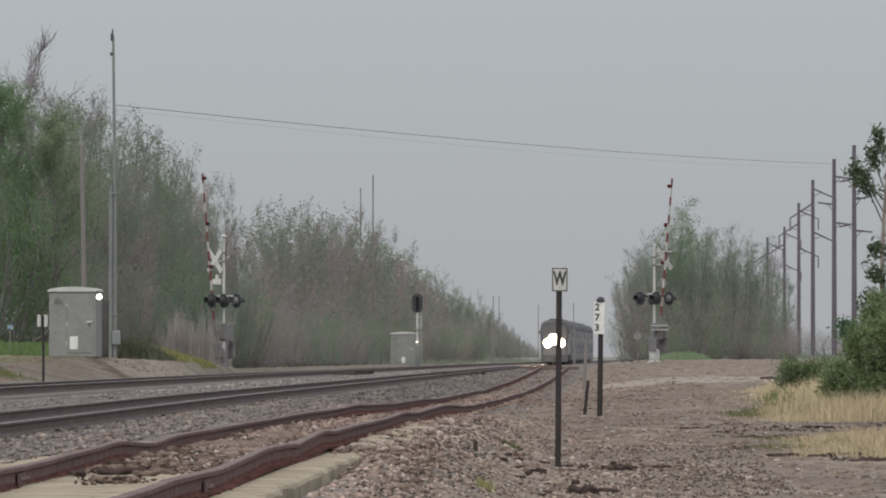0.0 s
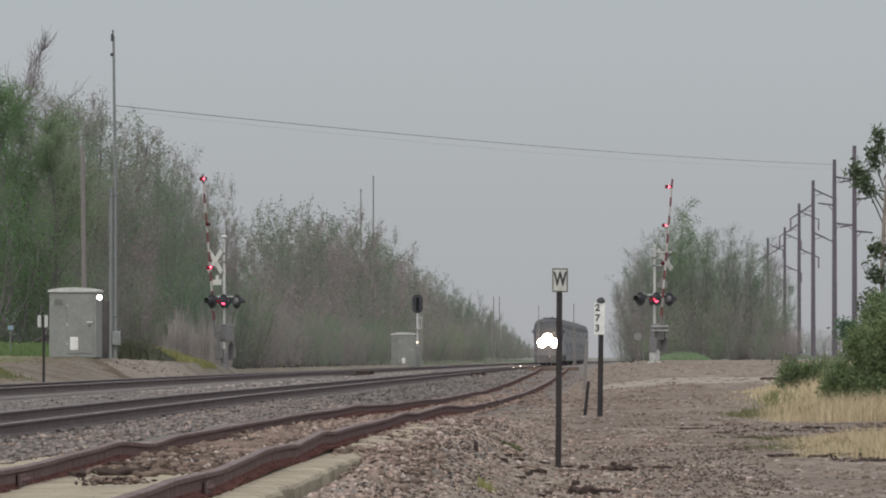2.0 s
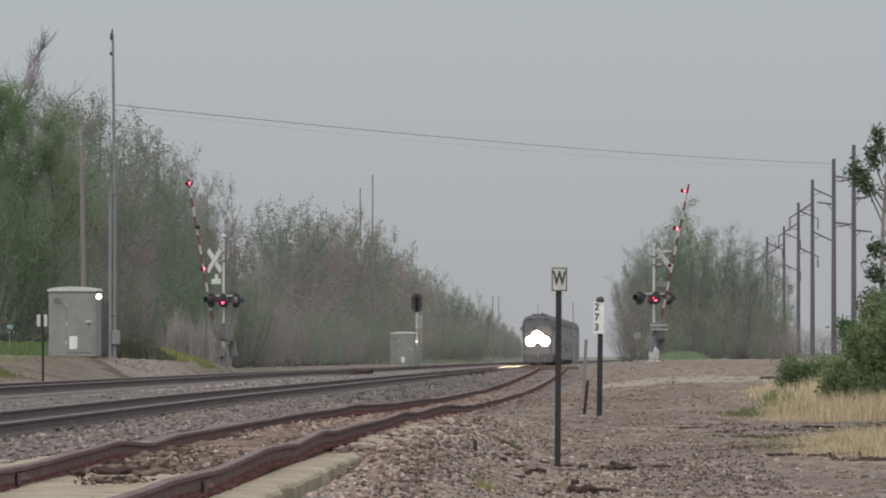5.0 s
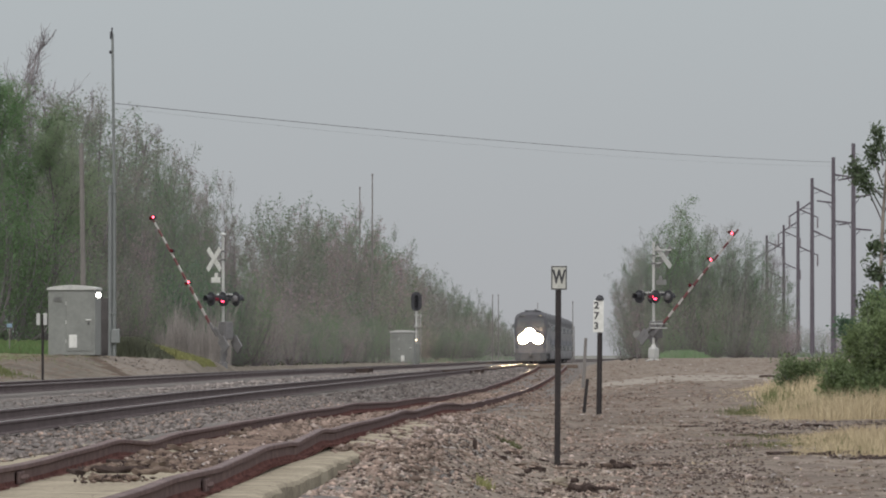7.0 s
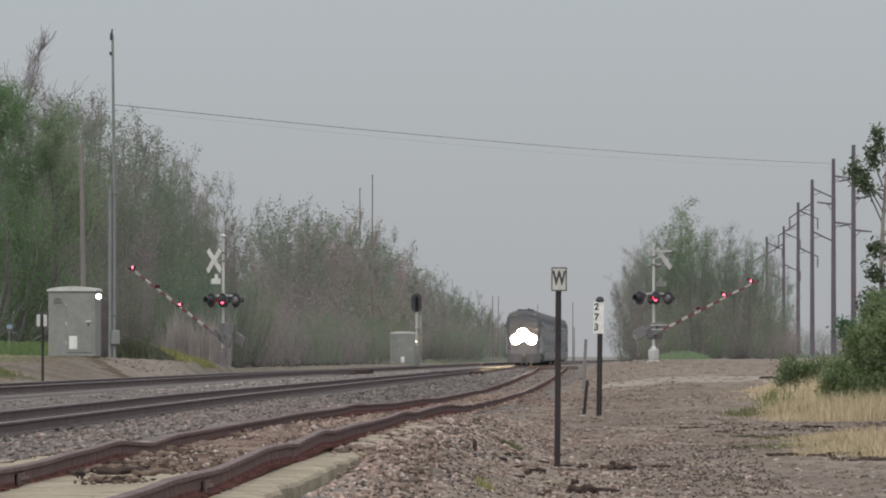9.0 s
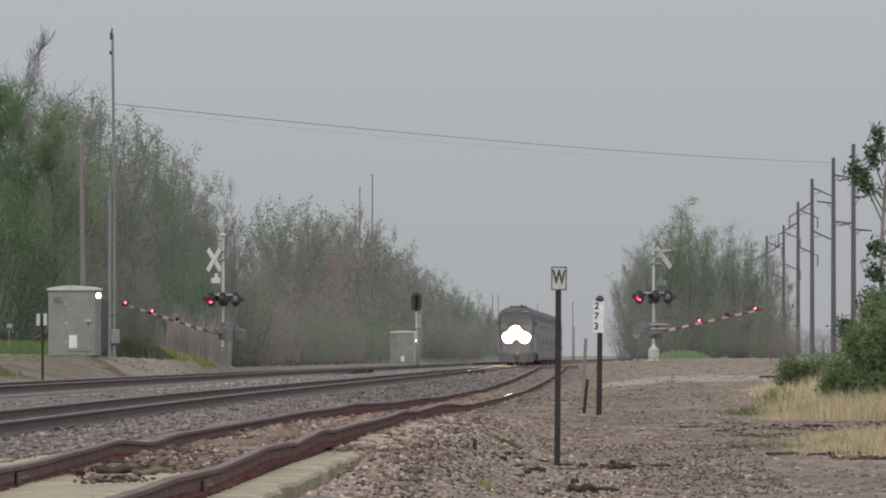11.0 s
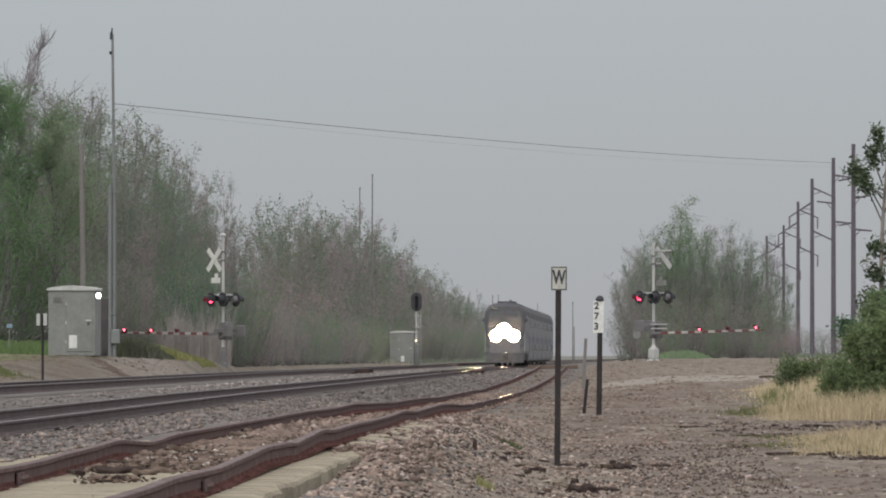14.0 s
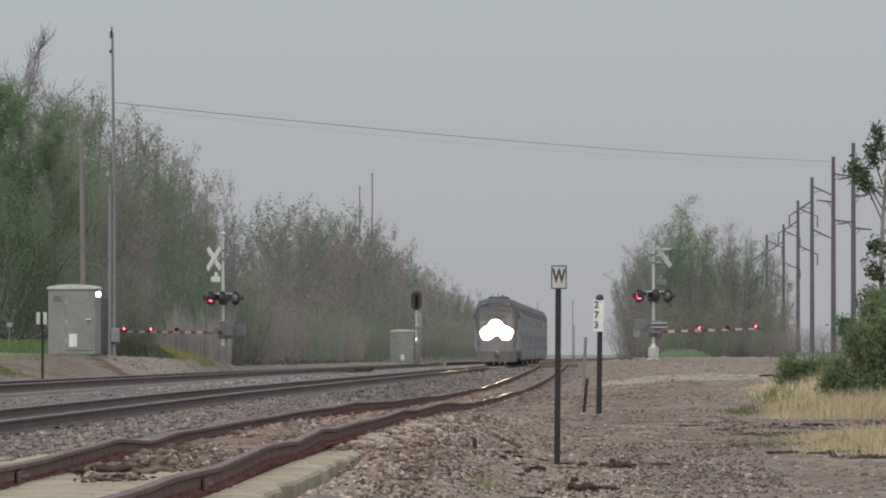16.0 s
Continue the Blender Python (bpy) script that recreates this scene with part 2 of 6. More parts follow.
# ---- mesh helpers ----
class Shape:
    """Collects faces of one mesh."""

    def __init__(self):
        self.v, self.f, self.m = [], [], []

    def add(self, verts, faces, slot=0):
        o = len(self.v)
        self.v += [tuple(p) for p in verts]
        self.f += [tuple(i + o for i in q) for q in faces]
        self.m += [slot] * len(faces)
        return self

    def box(self, c, s, turn=None, bevel=0.0, slot=0):
        bm = bmesh.new()
        bmesh.ops.create_cube(bm, size=1.0)
        for v in bm.verts:
            v.co = Vector((v.co.x * s[0], v.co.y * s[1], v.co.z * s[2]))
        if bevel:
            bmesh.ops.bevel(bm, geom=bm.edges[:], offset=bevel, segments=2, profile=0.6, affect="EDGES")
        return self.take(bm, c, turn, slot)

    def take(self, bm, c=(0, 0, 0), turn=None, slot=0):
        m = Matrix.Translation(c) @ (turn.to_4x4() if turn else Matrix.Identity(4))
        bm.verts.index_update()
        self.add([m @ v.co for v in bm.verts], [[v.index for v in f.verts] for f in bm.faces], slot)
        bm.free()
        return self

    def tube(self, p0, p1, r0, r1=None, n=10, caps=True, slot=0):
        p0, p1 = Vector(p0), Vector(p1)
        r1 = r0 if r1 is None else r1
        a = (p1 - p0).normalized()
        e = a.cross(Vector((0, 0, 1)) if abs(a.z) < 0.9 else Vector((1, 0, 0))).normalized()
        g = a.cross(e)
        ring = [(math.cos(2 * math.pi * i / n), math.sin(2 * math.pi * i / n)) for i in range(n)]
        vs = [p0 + (e * x + g * y) * r0 for x, y in ring] + [p1 + (e * x + g * y) * r1 for x, y in ring]
        fs = [(i, i + n, (i + 1) % n + n, (i + 1) % n) for i in range(n)]
        if caps:
            fs += [tuple(range(n)), tuple(range(2 * n - 1, n - 1, -1))]
        return self.add(vs, fs, slot)

    def lathe(self, p0, axis, profile, n=16, slot=0):
        """profile: (distance along the axis, radius)."""
        axis = Vector(axis).normalized()
        for (d0, r0), (d1, r1) in zip(profile, profile[1:]):
            self.tube(Vector(p0) + axis * d0, Vector(p0) + axis * (d1 + 1e-5), max(r0, 1e-4), max(r1, 1e-4), n, False, slot)
        return self

    def loft(self, rings, closed=True, caps=True, slot=0):
        n = len(rings[0])
        vs = [p for r in rings for p in r]
        fs = []
        for k in range(len(rings) - 1):
            for i in range(n if closed else n - 1):
                j = (i + 1) % n
                fs.append((k * n + i, k * n + j, (k + 1) * n + j, (k + 1) * n + i))
        if caps:
            fs += [tuple(range(n))[::-1], tuple(range((len(rings) - 1) * n, len(rings) * n))]
        return self.add(vs, fs, slot)

    def mesh(self, name, *mats, smooth=False):
        me = bpy.data.meshes.new(name)
        me.from_pydata(self.v, [], self.f)
        for m in mats:
            me.materials.append(m)
        if len(mats) > 1:
            me.polygons.foreach_set("material_index", self.m)
        if smooth:
            me.polygons.foreach_set("use_smooth", [True] * len(me.polygons))
        me.update()
        return me


def part(name, shape, material, parent, label="", smooth=False, m=None):
    mats = material if isinstance(material, tuple) else (material,)
    ob = new(name, shape.mesh(name, *mats, smooth=smooth) if isinstance(shape, Shape) else shape)  # a ready mesh may be shared
    ob.parent = parent
    if m is not None:
        ob.matrix_basis = m
    if label:
        ob["label"] = label
    return ob


def thing(name, m, label, category, group="", kind=""):
    ob = new(name)
    ob.matrix_basis = m
    return tagged(ob, label, category, group, kind)


def single(name, shape, material, label, category, group="", kind="", m=None, smooth=False):
    mats = material if isinstance(material, tuple) else (material,)
    ob = new(name, shape.mesh(name, *mats, smooth=smooth))
    if m is not None:
        ob.matrix_basis = m
    return tagged(ob, label, category, group, kind)


def fast_mesh(name, verts, faces, mats, slots=None):
    """A mesh from numpy arrays; all faces have the same number of corners."""
    me = bpy.data.meshes.new(name)
    verts, faces = np.asarray(verts, np.float32), np.asarray(faces, np.int32)
    k = faces.shape[1]
    me.vertices.add(len(verts))
    me.vertices.foreach_set("co", verts.ravel())
    me.loops.add(faces.size)
    me.loops.foreach_set("vertex_index", faces.ravel())
    me.polygons.add(len(faces))
    me.polygons.foreach_set("loop_start", np.arange(0, faces.size, k, dtype=np.int32))
    for m in mats:
        me.materials.append(m)
    if slots is not None:
        me.polygons.foreach_set("material_index", np.asarray(slots, np.int32))
    me.update(calc_edges=True)
    me.validate()
    return me


# ---- the lie of the land: u is the distance to the side of a line along the tracks ----
SLOPE = 0.0204
U_SIDING, U_MAIN, U_FAR = -3.5, -8.5, -12.9


def bend(d):
    return 1.39e-5 * np.maximum(np.asarray(d, float) - 560, 0) ** 2


def side(u, d):
    return u + SLOPE * np.asarray(d, float) + bend(d)


SIDING_D = [0, 50, 70, 110, 125, 160, 205, 280, 345, 440, 475, 600]
SIDING_Z = [0.0, 0.01, 0.06, 0.055, 0.0, -0.12, -0.21, -0.25, -0.18, 0.05, 0.22, 0.22]


def siding_z(d):
    return np.interp(d, SIDING_D, SIDING_Z)


def right_z(d):
    return np.interp(d, [0, 110, 140, 170, 215, 260, 366, 450], [-0.74, -0.69, -0.56, -0.42, -0.20, 0.06, 0.58, 0.60])


def left_z(d):
    return np.interp(d, [0, 150, 210, 250, 288, 341, 365, 420], [0.10, 0.10, 0.25, 0.50, 0.76, 0.48, 0.24, 0.18])


def left_edge(d):
    return np.interp(d, [0, 290, 325, 5000], [-17.9, -17.6, -15.9, -15.9])


def ground_z(u, d):
    """Height of the ground."""
    u, d = np.broadcast_arrays(np.asarray(u, float), np.asarray(d, float))
    sz, rz, lz, le = siding_z(d) - 0.17, right_z(d), left_z(d), left_edge(d)
    out = np.empty(u.shape)
    knots_u = lambda i: [-3000, -26, le.flat[i], -15.35, -14.9, -11.0, -10.6, -10.0, -7.0, -6.0, -5.2, -1.95, -1.15, -0.8, 1.6, 6, 3000]
    for i in range(u.size):
        a, b, c = lz.flat[i], sz.flat[i], rz.flat[i]
        e = 0.13 * min(1, max(0, (80 - d.flat[i]) / 8))  # the ground lies lower along the concrete deck
        w = 0.05 * min(1, max(0, (180 - d.flat[i]) / 75))  # the main line sags towards the near end
        kz = [a + 0.3, a + 0.15, a, 0.0, -0.06, -0.06, -0.19 - w, -0.21 - w, -0.21 - w, -0.3 - w / 2, b, b - e, min(b - 0.05, c + 0.12) if c < b else b + 0.3 * (c - b), c if c < b else b + 0.45 * (c - b), c, c + 0.03, c + 0.05]
        out.flat[i] = np.interp(u.flat[i], knots_u(i), kz)
    return out + np.clip((d - 292) * 0.014, 0, 0.6) * np.clip((350 - d) / 18, 0.3, 1) * np.clip((-19.0 - u) / 1.5, 0, 1)  # a lawn that rises behind the case


def on_ground(u, d, sink=0.0):
    return float(side(u, d)), d, float(ground_z(u, d)) - sink


# ---- the ground: one sheet to the horizon ----
def ground():
    ds = np.concatenate([[-300, -100, 0, 20, 35], np.arange(40, 200, 1.0), np.arange(200, 260, 4.0), np.arange(260, 322, 1.0), np.arange(322, 480, 4.0), 480 * 1.08 ** np.arange(0, 31), [4990]])
    us = np.concatenate([[-2500, -900, -300, -120, -60, -40, -32], np.arange(-28, -18, 1.0), np.arange(-18, 13, 0.25),
                         np.arange(13, 30, 1.0), [30, 36, 45, 70, 150, 400, 1000, 2500]])
    dd, uu = np.meshgrid(ds, us, indexing="ij")
    z = ground_z(uu, dd)
    rough = np.array([[noise.noise((0.9 * u, 0.5 * d, 3.1)) + 0.6 * noise.noise((2.3 * u, 1.4 * d, 8.2)) for u in us] for d in ds])
    tracks = (uu > -15.2) & (uu < -6.2)
    lumps = np.array([[noise.noise((3.4 * u, 0.8 * d, 1.7)) for u in us] for d in ds])
    z = z + (rough * np.where(tracks, 0.012, 0.035) + lumps * np.where((uu > -2) & (uu < 3) & (dd < 180), 0.035, 0.0)) * (np.abs(uu) < 40)
    slab = (uu > -5.3) & (uu < -2.4 - np.clip((dd - 80) * 0.035, 0, 1)) & (dd > 30) & (dd < 92)
    z = np.where(slab, z - 0.12, z)
    v = np.stack([side(uu, dd), dd, z], -1).reshape(-1, 3)
    nu = len(us)
    i, j = np.meshgrid(np.arange(len(ds) - 1), np.arange(nu - 1), indexing="ij")
    a = (i * nu + j).ravel()
    f = np.stack([a, a + 1, a + nu + 1, a + nu], -1)
    um = (uu[:-1, :-1] + uu[1:, 1:]).ravel() / 2 + 0.5 * rough[:-1, :-1].ravel()
    dm = (dd[:-1, :-1] + dd[1:, 1:]).ravel() / 2
    s = np.full(len(f), 1)
    s[(um > -15.3) & (um < -1.7)] = 0
    s[um < -15.3] = 3
    s[(um < -17.6) & (dm > 292) & (dm < 330)] = 4
    s[(um < -19.4) & (dm > 200)] = 4
    s[(um < -15.4) & (dm > 345)] = 3
    # Leaf litter under the trees, darkened for the shade they cast.
    s[(um < -18.6) & (dm > 350)] = 6
    gully = -18.4 + 2.9 * (291 - dm) / 21
    s[(np.abs(um - gully) < 0.42) & (dm > 268) & (dm < 291)] = 6  # dark soil washed down beside the case
    s[(um > -18.6) & (um < -15.6) & (um > gully + 0.5) & (dm > 276) & (dm < 316)] = 7
    s[(um < -28) & (dm < 345) | (um > 40) | (dm > 900) & (um < -15) | (dm > 560) & (um > 2)] = 5
    s[(um > 6.5 + 1.5 * np.sin(dm / 9)) & (dm < 240)] = 4
    patch = np.array([[noise.noise((0.45 * u, 0.07 * d, 5.5)) + 0.5 * noise.noise((1.3 * u, 0.25 * d, 2.5)) for u in us] for d in ds])[:-1, :-1].ravel()
    s[(um > -1.0) & (um < 6.5) & (dm > 84) & (dm < 247) & (um > np.where(dm < 112, 0.0, -1.0)) & (patch > np.where(dm > 150, -0.25, np.where(um < 2.8, -0.55, 0.1)))] = 8  # trodden dirt
    band = (um > -0.5) & (dm > 252 + 1.5 * rough[:-1, :-1].ravel()) & (dm < 274)
    s[band] = 2
    me = fast_mesh("ground", v, f, (BALLAST, DIRT, ROADDIRT, BANK, GRASSY, FIELD, DARKFLOOR, BANKPALE, DIRTDARK), s)
    me.polygons.foreach_set("use_smooth", [True] * len(me.polygons))
    tagged(new("ground", me), "brown gravel and dirt ground with ballast beds", "ground", kind="structure")


ground()


# ---- tracks ----
def rail_shape(u, d0, d1, top, step, wave=0.0):
    """A rail along the track: the head, the web and the foot."""
    ds = np.arange(d0, d1 + step, step)
    z = top(ds)
    z = z + wave * np.array([noise.noise((0.45 * d, 2.0, u)) for d in ds])
    prof = [(-0.070, -0.172), (-0.070, -0.158), (-0.016, -0.138), (-0.012, -0.112), (-0.010, -0.048), (-0.036, -0.036), (-0.036, -0.008), (-0.028, 0.0),
            (0.028, 0.0), (0.036, -0.008), (0.036, -0.036), (0.010, -0.048), (0.012, -0.112), (0.016, -0.138), (0.070, -0.158), (0.070, -0.172)]
    x = side(u, ds)
    s, n = Shape(), len(prof)
    s.v = [(x[k] + px, ds[k], z[k] + pz) for k in range(len(ds)) for px, pz in prof]
    slot = {0: 2, 1: 2, 2: 2, 12: 2, 13: 2, 14: 2, 6: 1, 7: 1, 8: 1}
    for k in range(len(ds) - 1):
        for i in range(n):
            j = (i + 1) % n
            s.f.append((k * n + i, k * n + j, (k + 1) * n + j, (k + 1) * n + i))
            s.m.append(slot.get(i, 0))
    s.f += [tuple(range(n))[::-1], tuple(range((len(ds) - 1) * n, len(ds) * n))]
    s.m += [0, 0]
    return s


def joint_bar(u, d, z, face):
    s = Shape()
    s.box((0, 0, -0.095), (0.03, 0.75, 0.085), bevel=0.008)
    for k in (-0.27, -0.09, 0.09, 0.27):
        s.tube((face * 0.012, k, -0.095), (face * 0.045, k, -0.095), 0.02, n=6)
    return s, pose(float(side(u, d)) + face * 0.027, d, z)


# low joints and humps: distance, drop, half length
LOW_LEFT = [(61.2, 0.027, 5.5), (72.1, -0.02, 1.8), (77.6, 0.039, 2.6), (88.5, 0.028, 18), (107.6, 0.022, 8), (137.6, -0.026, 5.5), (148.5, -0.038, 18), (170.3, -0.012, 5.5), (184, -0.033, 12), (270, 0.03, 10)]
LOW_RIGHT = [(52.2, -0.009, 2.6), (58.5, 0.017, 2.6), (66.4, -0.018, 2.6), (72.7, 0.02, 1.2), (79, -0.034, 2.6), (88.4, -0.012, 5.5), (108.9, -0.017, 3.8), (116.8, 0.011, 2.6), (135.7, -0.053, 12), (250, 0.03, 12)]
LOW_LEFT += [(216 + 11.9 * k, 0.010 + 0.010 * ((k * 7) % 5) / 4, 2.4 + 0.5 * (k % 3)) for k in range(13)]
LOW_RIGHT += [(151 + 11.9 * k, 0.010 + 0.010 * ((k * 7) % 5) / 4, 2.4 + 0.5 * (k % 3)) for k in range(19)]


def rail_top(d, low):
    """Height of a siding rail's head along the track."""
    return siding_z(d) - sum(drop * np.exp(-((d - at) / w) ** 2) for at, drop, w in low)


def main_z(d):
    return np.interp(d, [0, 105, 180, 5000], [-0.055, -0.055, 0.0, 0.0])


def second_main_z(d):
    return np.interp(d, [0, 160, 300, 400, 600, 5000], [0.18, 0.185, 0.205, 0.18, 0.15, 0.15])


def tracks():
    siding = thing("siding_track", pose(0, 0, 0), "old siding with wavy rusty rails and rotten ties", "railway track", kind="structure")
    for u, low in ((U_SIDING - 0.75, LOW_LEFT), (U_SIDING + 0.75, LOW_RIGHT)):
        part("rail", rail_shape(u, 30, 474, lambda d: rail_top(d, low), 0.5, 0.003), (RUST, RUSTTOP, RUSTBASE), siding, "wavy rusty rail")
    for u, d, z, face in ((-4.25, 60.2, 0.006, 1), (-2.75, 56.4, 0.01, 1)):
        sh, m = joint_bar(u, d, z, face)
        part("joint_bar", sh, RUST, siding, "bolted joint bar", m=m)
    tie = Shape().box((0, 0, 0), (2.55, 0.23, 0.17), bevel=0.02).mesh("tie", OLDWOOD)
    rng = random.Random(4)
    for k in range(170):
        d = 93 + k * 0.62
        part("tie", tie, OLDWOOD, siding, m=pose(float(side(U_SIDING + rng.uniform(-0.1, 0.1), d)), d, float(siding_z(d)) - 0.275 + rng.uniform(-0.05, 0.012), rng.uniform(-2, 2), rng.uniform(-1.5, 1.5), rng.uniform(-5, 5) - 1.2))
    for name, u, z, end in (("main_track", U_MAIN, main_z, 1700), ("second_main_track", U_FAR, second_main_z, 1700)):
        tr = thing(name, pose(0, 0, 0), "main line track with dark rails in grey ballast", "railway track", kind="structure")
        for du in (-0.75, 0.75):
            part("rail", rail_shape(u + du, 60, end, z, 4.0), (RAILSIDE, RAILTOP, RAILSIDE), tr, "dark rail with a worn bright head")
        tie = Shape().box((0, 0, 0), (2.6, 0.23, 0.18), bevel=0.02).mesh("tie", OLDWOOD)
        for k in range(220):
            d = 95 + k * 0.58
            part("tie", tie, OLDWOOD, tr, m=pose(float(side(u, d)), d, float(z(d)) - (0.31 if u == U_MAIN else 0.35), 0, 0, rng.uniform(-1, 1) - 1.2))


tracks()


def crossing_panel(u, d, z, planks, length, wood=OLDWOOD):
    """Dark timbers of the road crossing between and beside the rails."""
    t = thing("crossing_panel", pose(float(side(u, d)), d, z, 0, 0, -1.2), "dark timber road crossing panel between rails", "crossing panel", kind="structure")
    board = Shape().box((0, 0, -0.06), (0.3, length, 0.2), bevel=0.015).mesh("plank", wood)
    for k in range(planks):
        part("plank", board, wood, t, m=pose(0.31 * (k - (planks - 1) / 2), length / 2, 0.006 * (k % 3)))


crossing_panel(U_SIDING, 474, 0.2, 9, 6.0)
crossing_panel(U_FAR, 396, 0.10, 9, 7.0, DARKROT)
crossing_panel(U_MAIN, 452, -0.05, 9, 7.0, DARKROT)


def slab():
    """The old concrete deck under the near end of the siding."""
    s, rings = Shape(), []
    for d in np.arange(38, 93, 0.1):
        n1, n2, n3 = noise.noise((d * 0.16, 1, 2)), noise.noise((d * 3.1, 5, 2)), noise.noise((d * 1.3, 9, 4))
        chip = max(0.0, noise.noise((d * 0.42, 3, 7)) - 0.05) * 0.16 + max(0.0, noise.noise((d * 1.7, 8, 1)) - 0.1) * 0.06
        e = -2.34 + 0.03 * n1 + 0.008 * n2 - chip - max(0.0, (d - 80) * 0.035)
        z = float(siding_z(d)) - 0.172
        w = side(0.0, d)
        h = 0.024 + 0.012 * n3 + 0.012 * n2
        rings.append([(w - 5.6, d, z - 0.8), (w - 5.5, d, z - 0.03), (w - 4.2, d, z), (w - 3.4, d, z), (w + e - 2.2 * h - 0.04, d, z - 0.002), (w + e - 0.4 * h, d, z - 0.6 * h), (w + e + 0.012, d, z - 1.7 * h),
                      (w + e + 0.014 + 0.006 * n3, d, z - 0.16), (w + e + 0.014 + 0.006 * n2, d, z - 0.28), (w + e + 0.02, d, z - 0.8)])
    s.loft(rings)
    single("concrete_slab", s, CONCRETE, "cracked pale concrete deck under rusty rails", "concrete slab", kind="structure")


slab()


# ---- loose stones ----
BARE = ((-3.95, 77.5, 0.17, 2.8), (-4.07, 69.0, 0.12, 1.6), (-3.6, 62.8, 0.9, 2.2))  # clean places on the deck: centre and half sizes


def littered(u, d):
    """False where the deck lies bare."""
    return np.all([((u - a) / ra) ** 2 + ((d - b) / rb) ** 2 > 1 for a, b, ra, rb in BARE], 0)


def stones(name, count, us, ds, size, material, seed, label, rise=0.0, floor=None, thin=1.0, heap=None, sunk=0.25, lumpy=False):
    rng = np.random.default_rng(seed)
    u, d = us[0] + (us[1] - us[0]) * rng.random(count) ** thin, ds[0] + (ds[1] - ds[0]) * rng.random(count) ** 1.25
    if heap:
        u, d = rng.normal(heap[0], heap[2], count), rng.normal(heap[1], heap[3], count)
        keep = (u > us[0]) & (u < us[1]) & (d > ds[0]) & (d < ds[1])
        u, d = u[keep], d[keep]
        count = len(u)
    elif floor and name != "rust_scale":
        keep = littered(u, d)
        u, d = u[keep], d[keep]
        count = len(u)
    z = (floor(d) if floor else ground_z(u, d)) + rise
    corner = np.array([(1, 0, 0), (-1, 0, 0), (0, 1, 0), (0, -1, 0), (0, 0, 1), (0, 0, -1)], float)
    q = np.array([(0, 2, 4), (2, 1, 4), (1, 3, 4), (3, 0, 4), (2, 0, 5), (1, 2, 5), (3, 1, 5), (0, 3, 5)])
    jag = 0.28
    if lumpy:
        bm = bmesh.new()
        bmesh.ops.create_icosphere(bm, subdivisions=1, radius=1.0)
        bm.verts.index_update()
        corner, q = np.array([tuple(p.co) for p in bm.verts]), np.array([[p.index for p in f.verts] for f in bm.faces])
        jag = 0.2
        bm.free()
    nc = len(corner)
    r = size[0] + (size[1] - size[0]) * rng.random(count) ** 2.2
    v = corner[None] * rng.uniform(0.7, 1.15, (count, nc, 1)) + rng.uniform(-jag, jag, (count, nc, 3))
    v = v * r[:, None, None] * np.array([1.1, 1.1, 0.58]) * rng.uniform(0.5, 1.5, (count, 1, 3))
    a = rng.uniform(0, 6.28, count)
    c, s = np.cos(a)[:, None], np.sin(a)[:, None]
    v = np.stack([v[..., 0] * c - v[..., 1] * s, v[..., 0] * s + v[..., 1] * c, v[..., 2]], -1)
    v += np.stack([side(u, d), d, z + r * sunk * rng.uniform(-1.2, 1.6, count)], -1)[:, None]
    f = (q[None] + nc * np.arange(count)[:, None, None]).reshape(-1, 3)
    me = fast_mesh(name, v.reshape(-1, 3), f, (material,))
    tagged(new(name, me), label, "stones", kind="stuff")


stones("ballast_stones", 3500, (-7.72, -5.2), (58, 200), (0.014, 0.05), REDSTONE, 31, "brown ballast stones between the tracks")
stones("ballast_stones", 15000, (-7.72, -5.2), (58, 200), (0.014, 0.06), BALLSTONE, 1, "grey crushed ballast stones between the tracks")
stones("ballast_stones", 4500, (-11.4, -10.2), (85, 260), (0.02, 0.06), BALLSTONE, 2, "grey crushed ballast stones between the main tracks")
stones("ballast_stones", 5000, (-7.2, -4.6), (190, 420), (0.03, 0.085), BALLSTONE, 12, "grey crushed ballast stones between the tracks")
stones("ballast_stones", 4000, (-11.6, -9.4), (200, 520), (0.03, 0.09), BALLSTONE, 51, "grey crushed ballast stones between the main tracks")
stones("ballast_stones", 2500, (-7.6, -4.6), (380, 640), (0.04, 0.11), BALLSTONE, 52, "grey crushed ballast stones between the tracks")
stones("siding_rubble", 6000, (-4.4, -2.5), (92, 260), (0.015, 0.065), REDSTONE, 3, "brown rubble and stones between rusty rails", 0.02)
stones("siding_rubble", 3000, (-4.6, -2.4), (190, 465), (0.025, 0.07), REDSTONE, 23, "brown stones between rusty rails")
stones("siding_rubble", 1500, (-2.66, -1.95), (78, 140), (0.012, 0.06), REDSTONE, 33, "brown stones spilt beside a rusty rail", 0.01)
stones("siding_rubble", 900, (-2.66, -1.95), (80, 140), (0.012, 0.05), STONE, 34, "grey stones spilt beside a rusty rail", 0.01)
stones("gravel_stones", 8000, (-2.25, 0.9), (54, 145), (0.01, 0.05), REDSTONE, 5, "loose brown stones on the dirt shoulder", thin=2.0, sunk=0.1)
stones("gravel_stones", 3800, (-2.25, 1.8), (60, 140), (0.01, 0.045), STONE, 15, "loose grey stones on the dirt shoulder", thin=2.2, sunk=0.1)
stones("gravel_stones", 3600, (-2.25, 0.2), (58, 118), (0.008, 0.036), PALESTONE, 45, "pale broken stones on the dirt shoulder", thin=1.3, lumpy=True)
stones("earth_clods", 8000, (-2.2, 7.0), (62, 170), (0.01, 0.05), DIRT, 41, "dark earth clods among gravel", thin=2.0, sunk=-0.2)
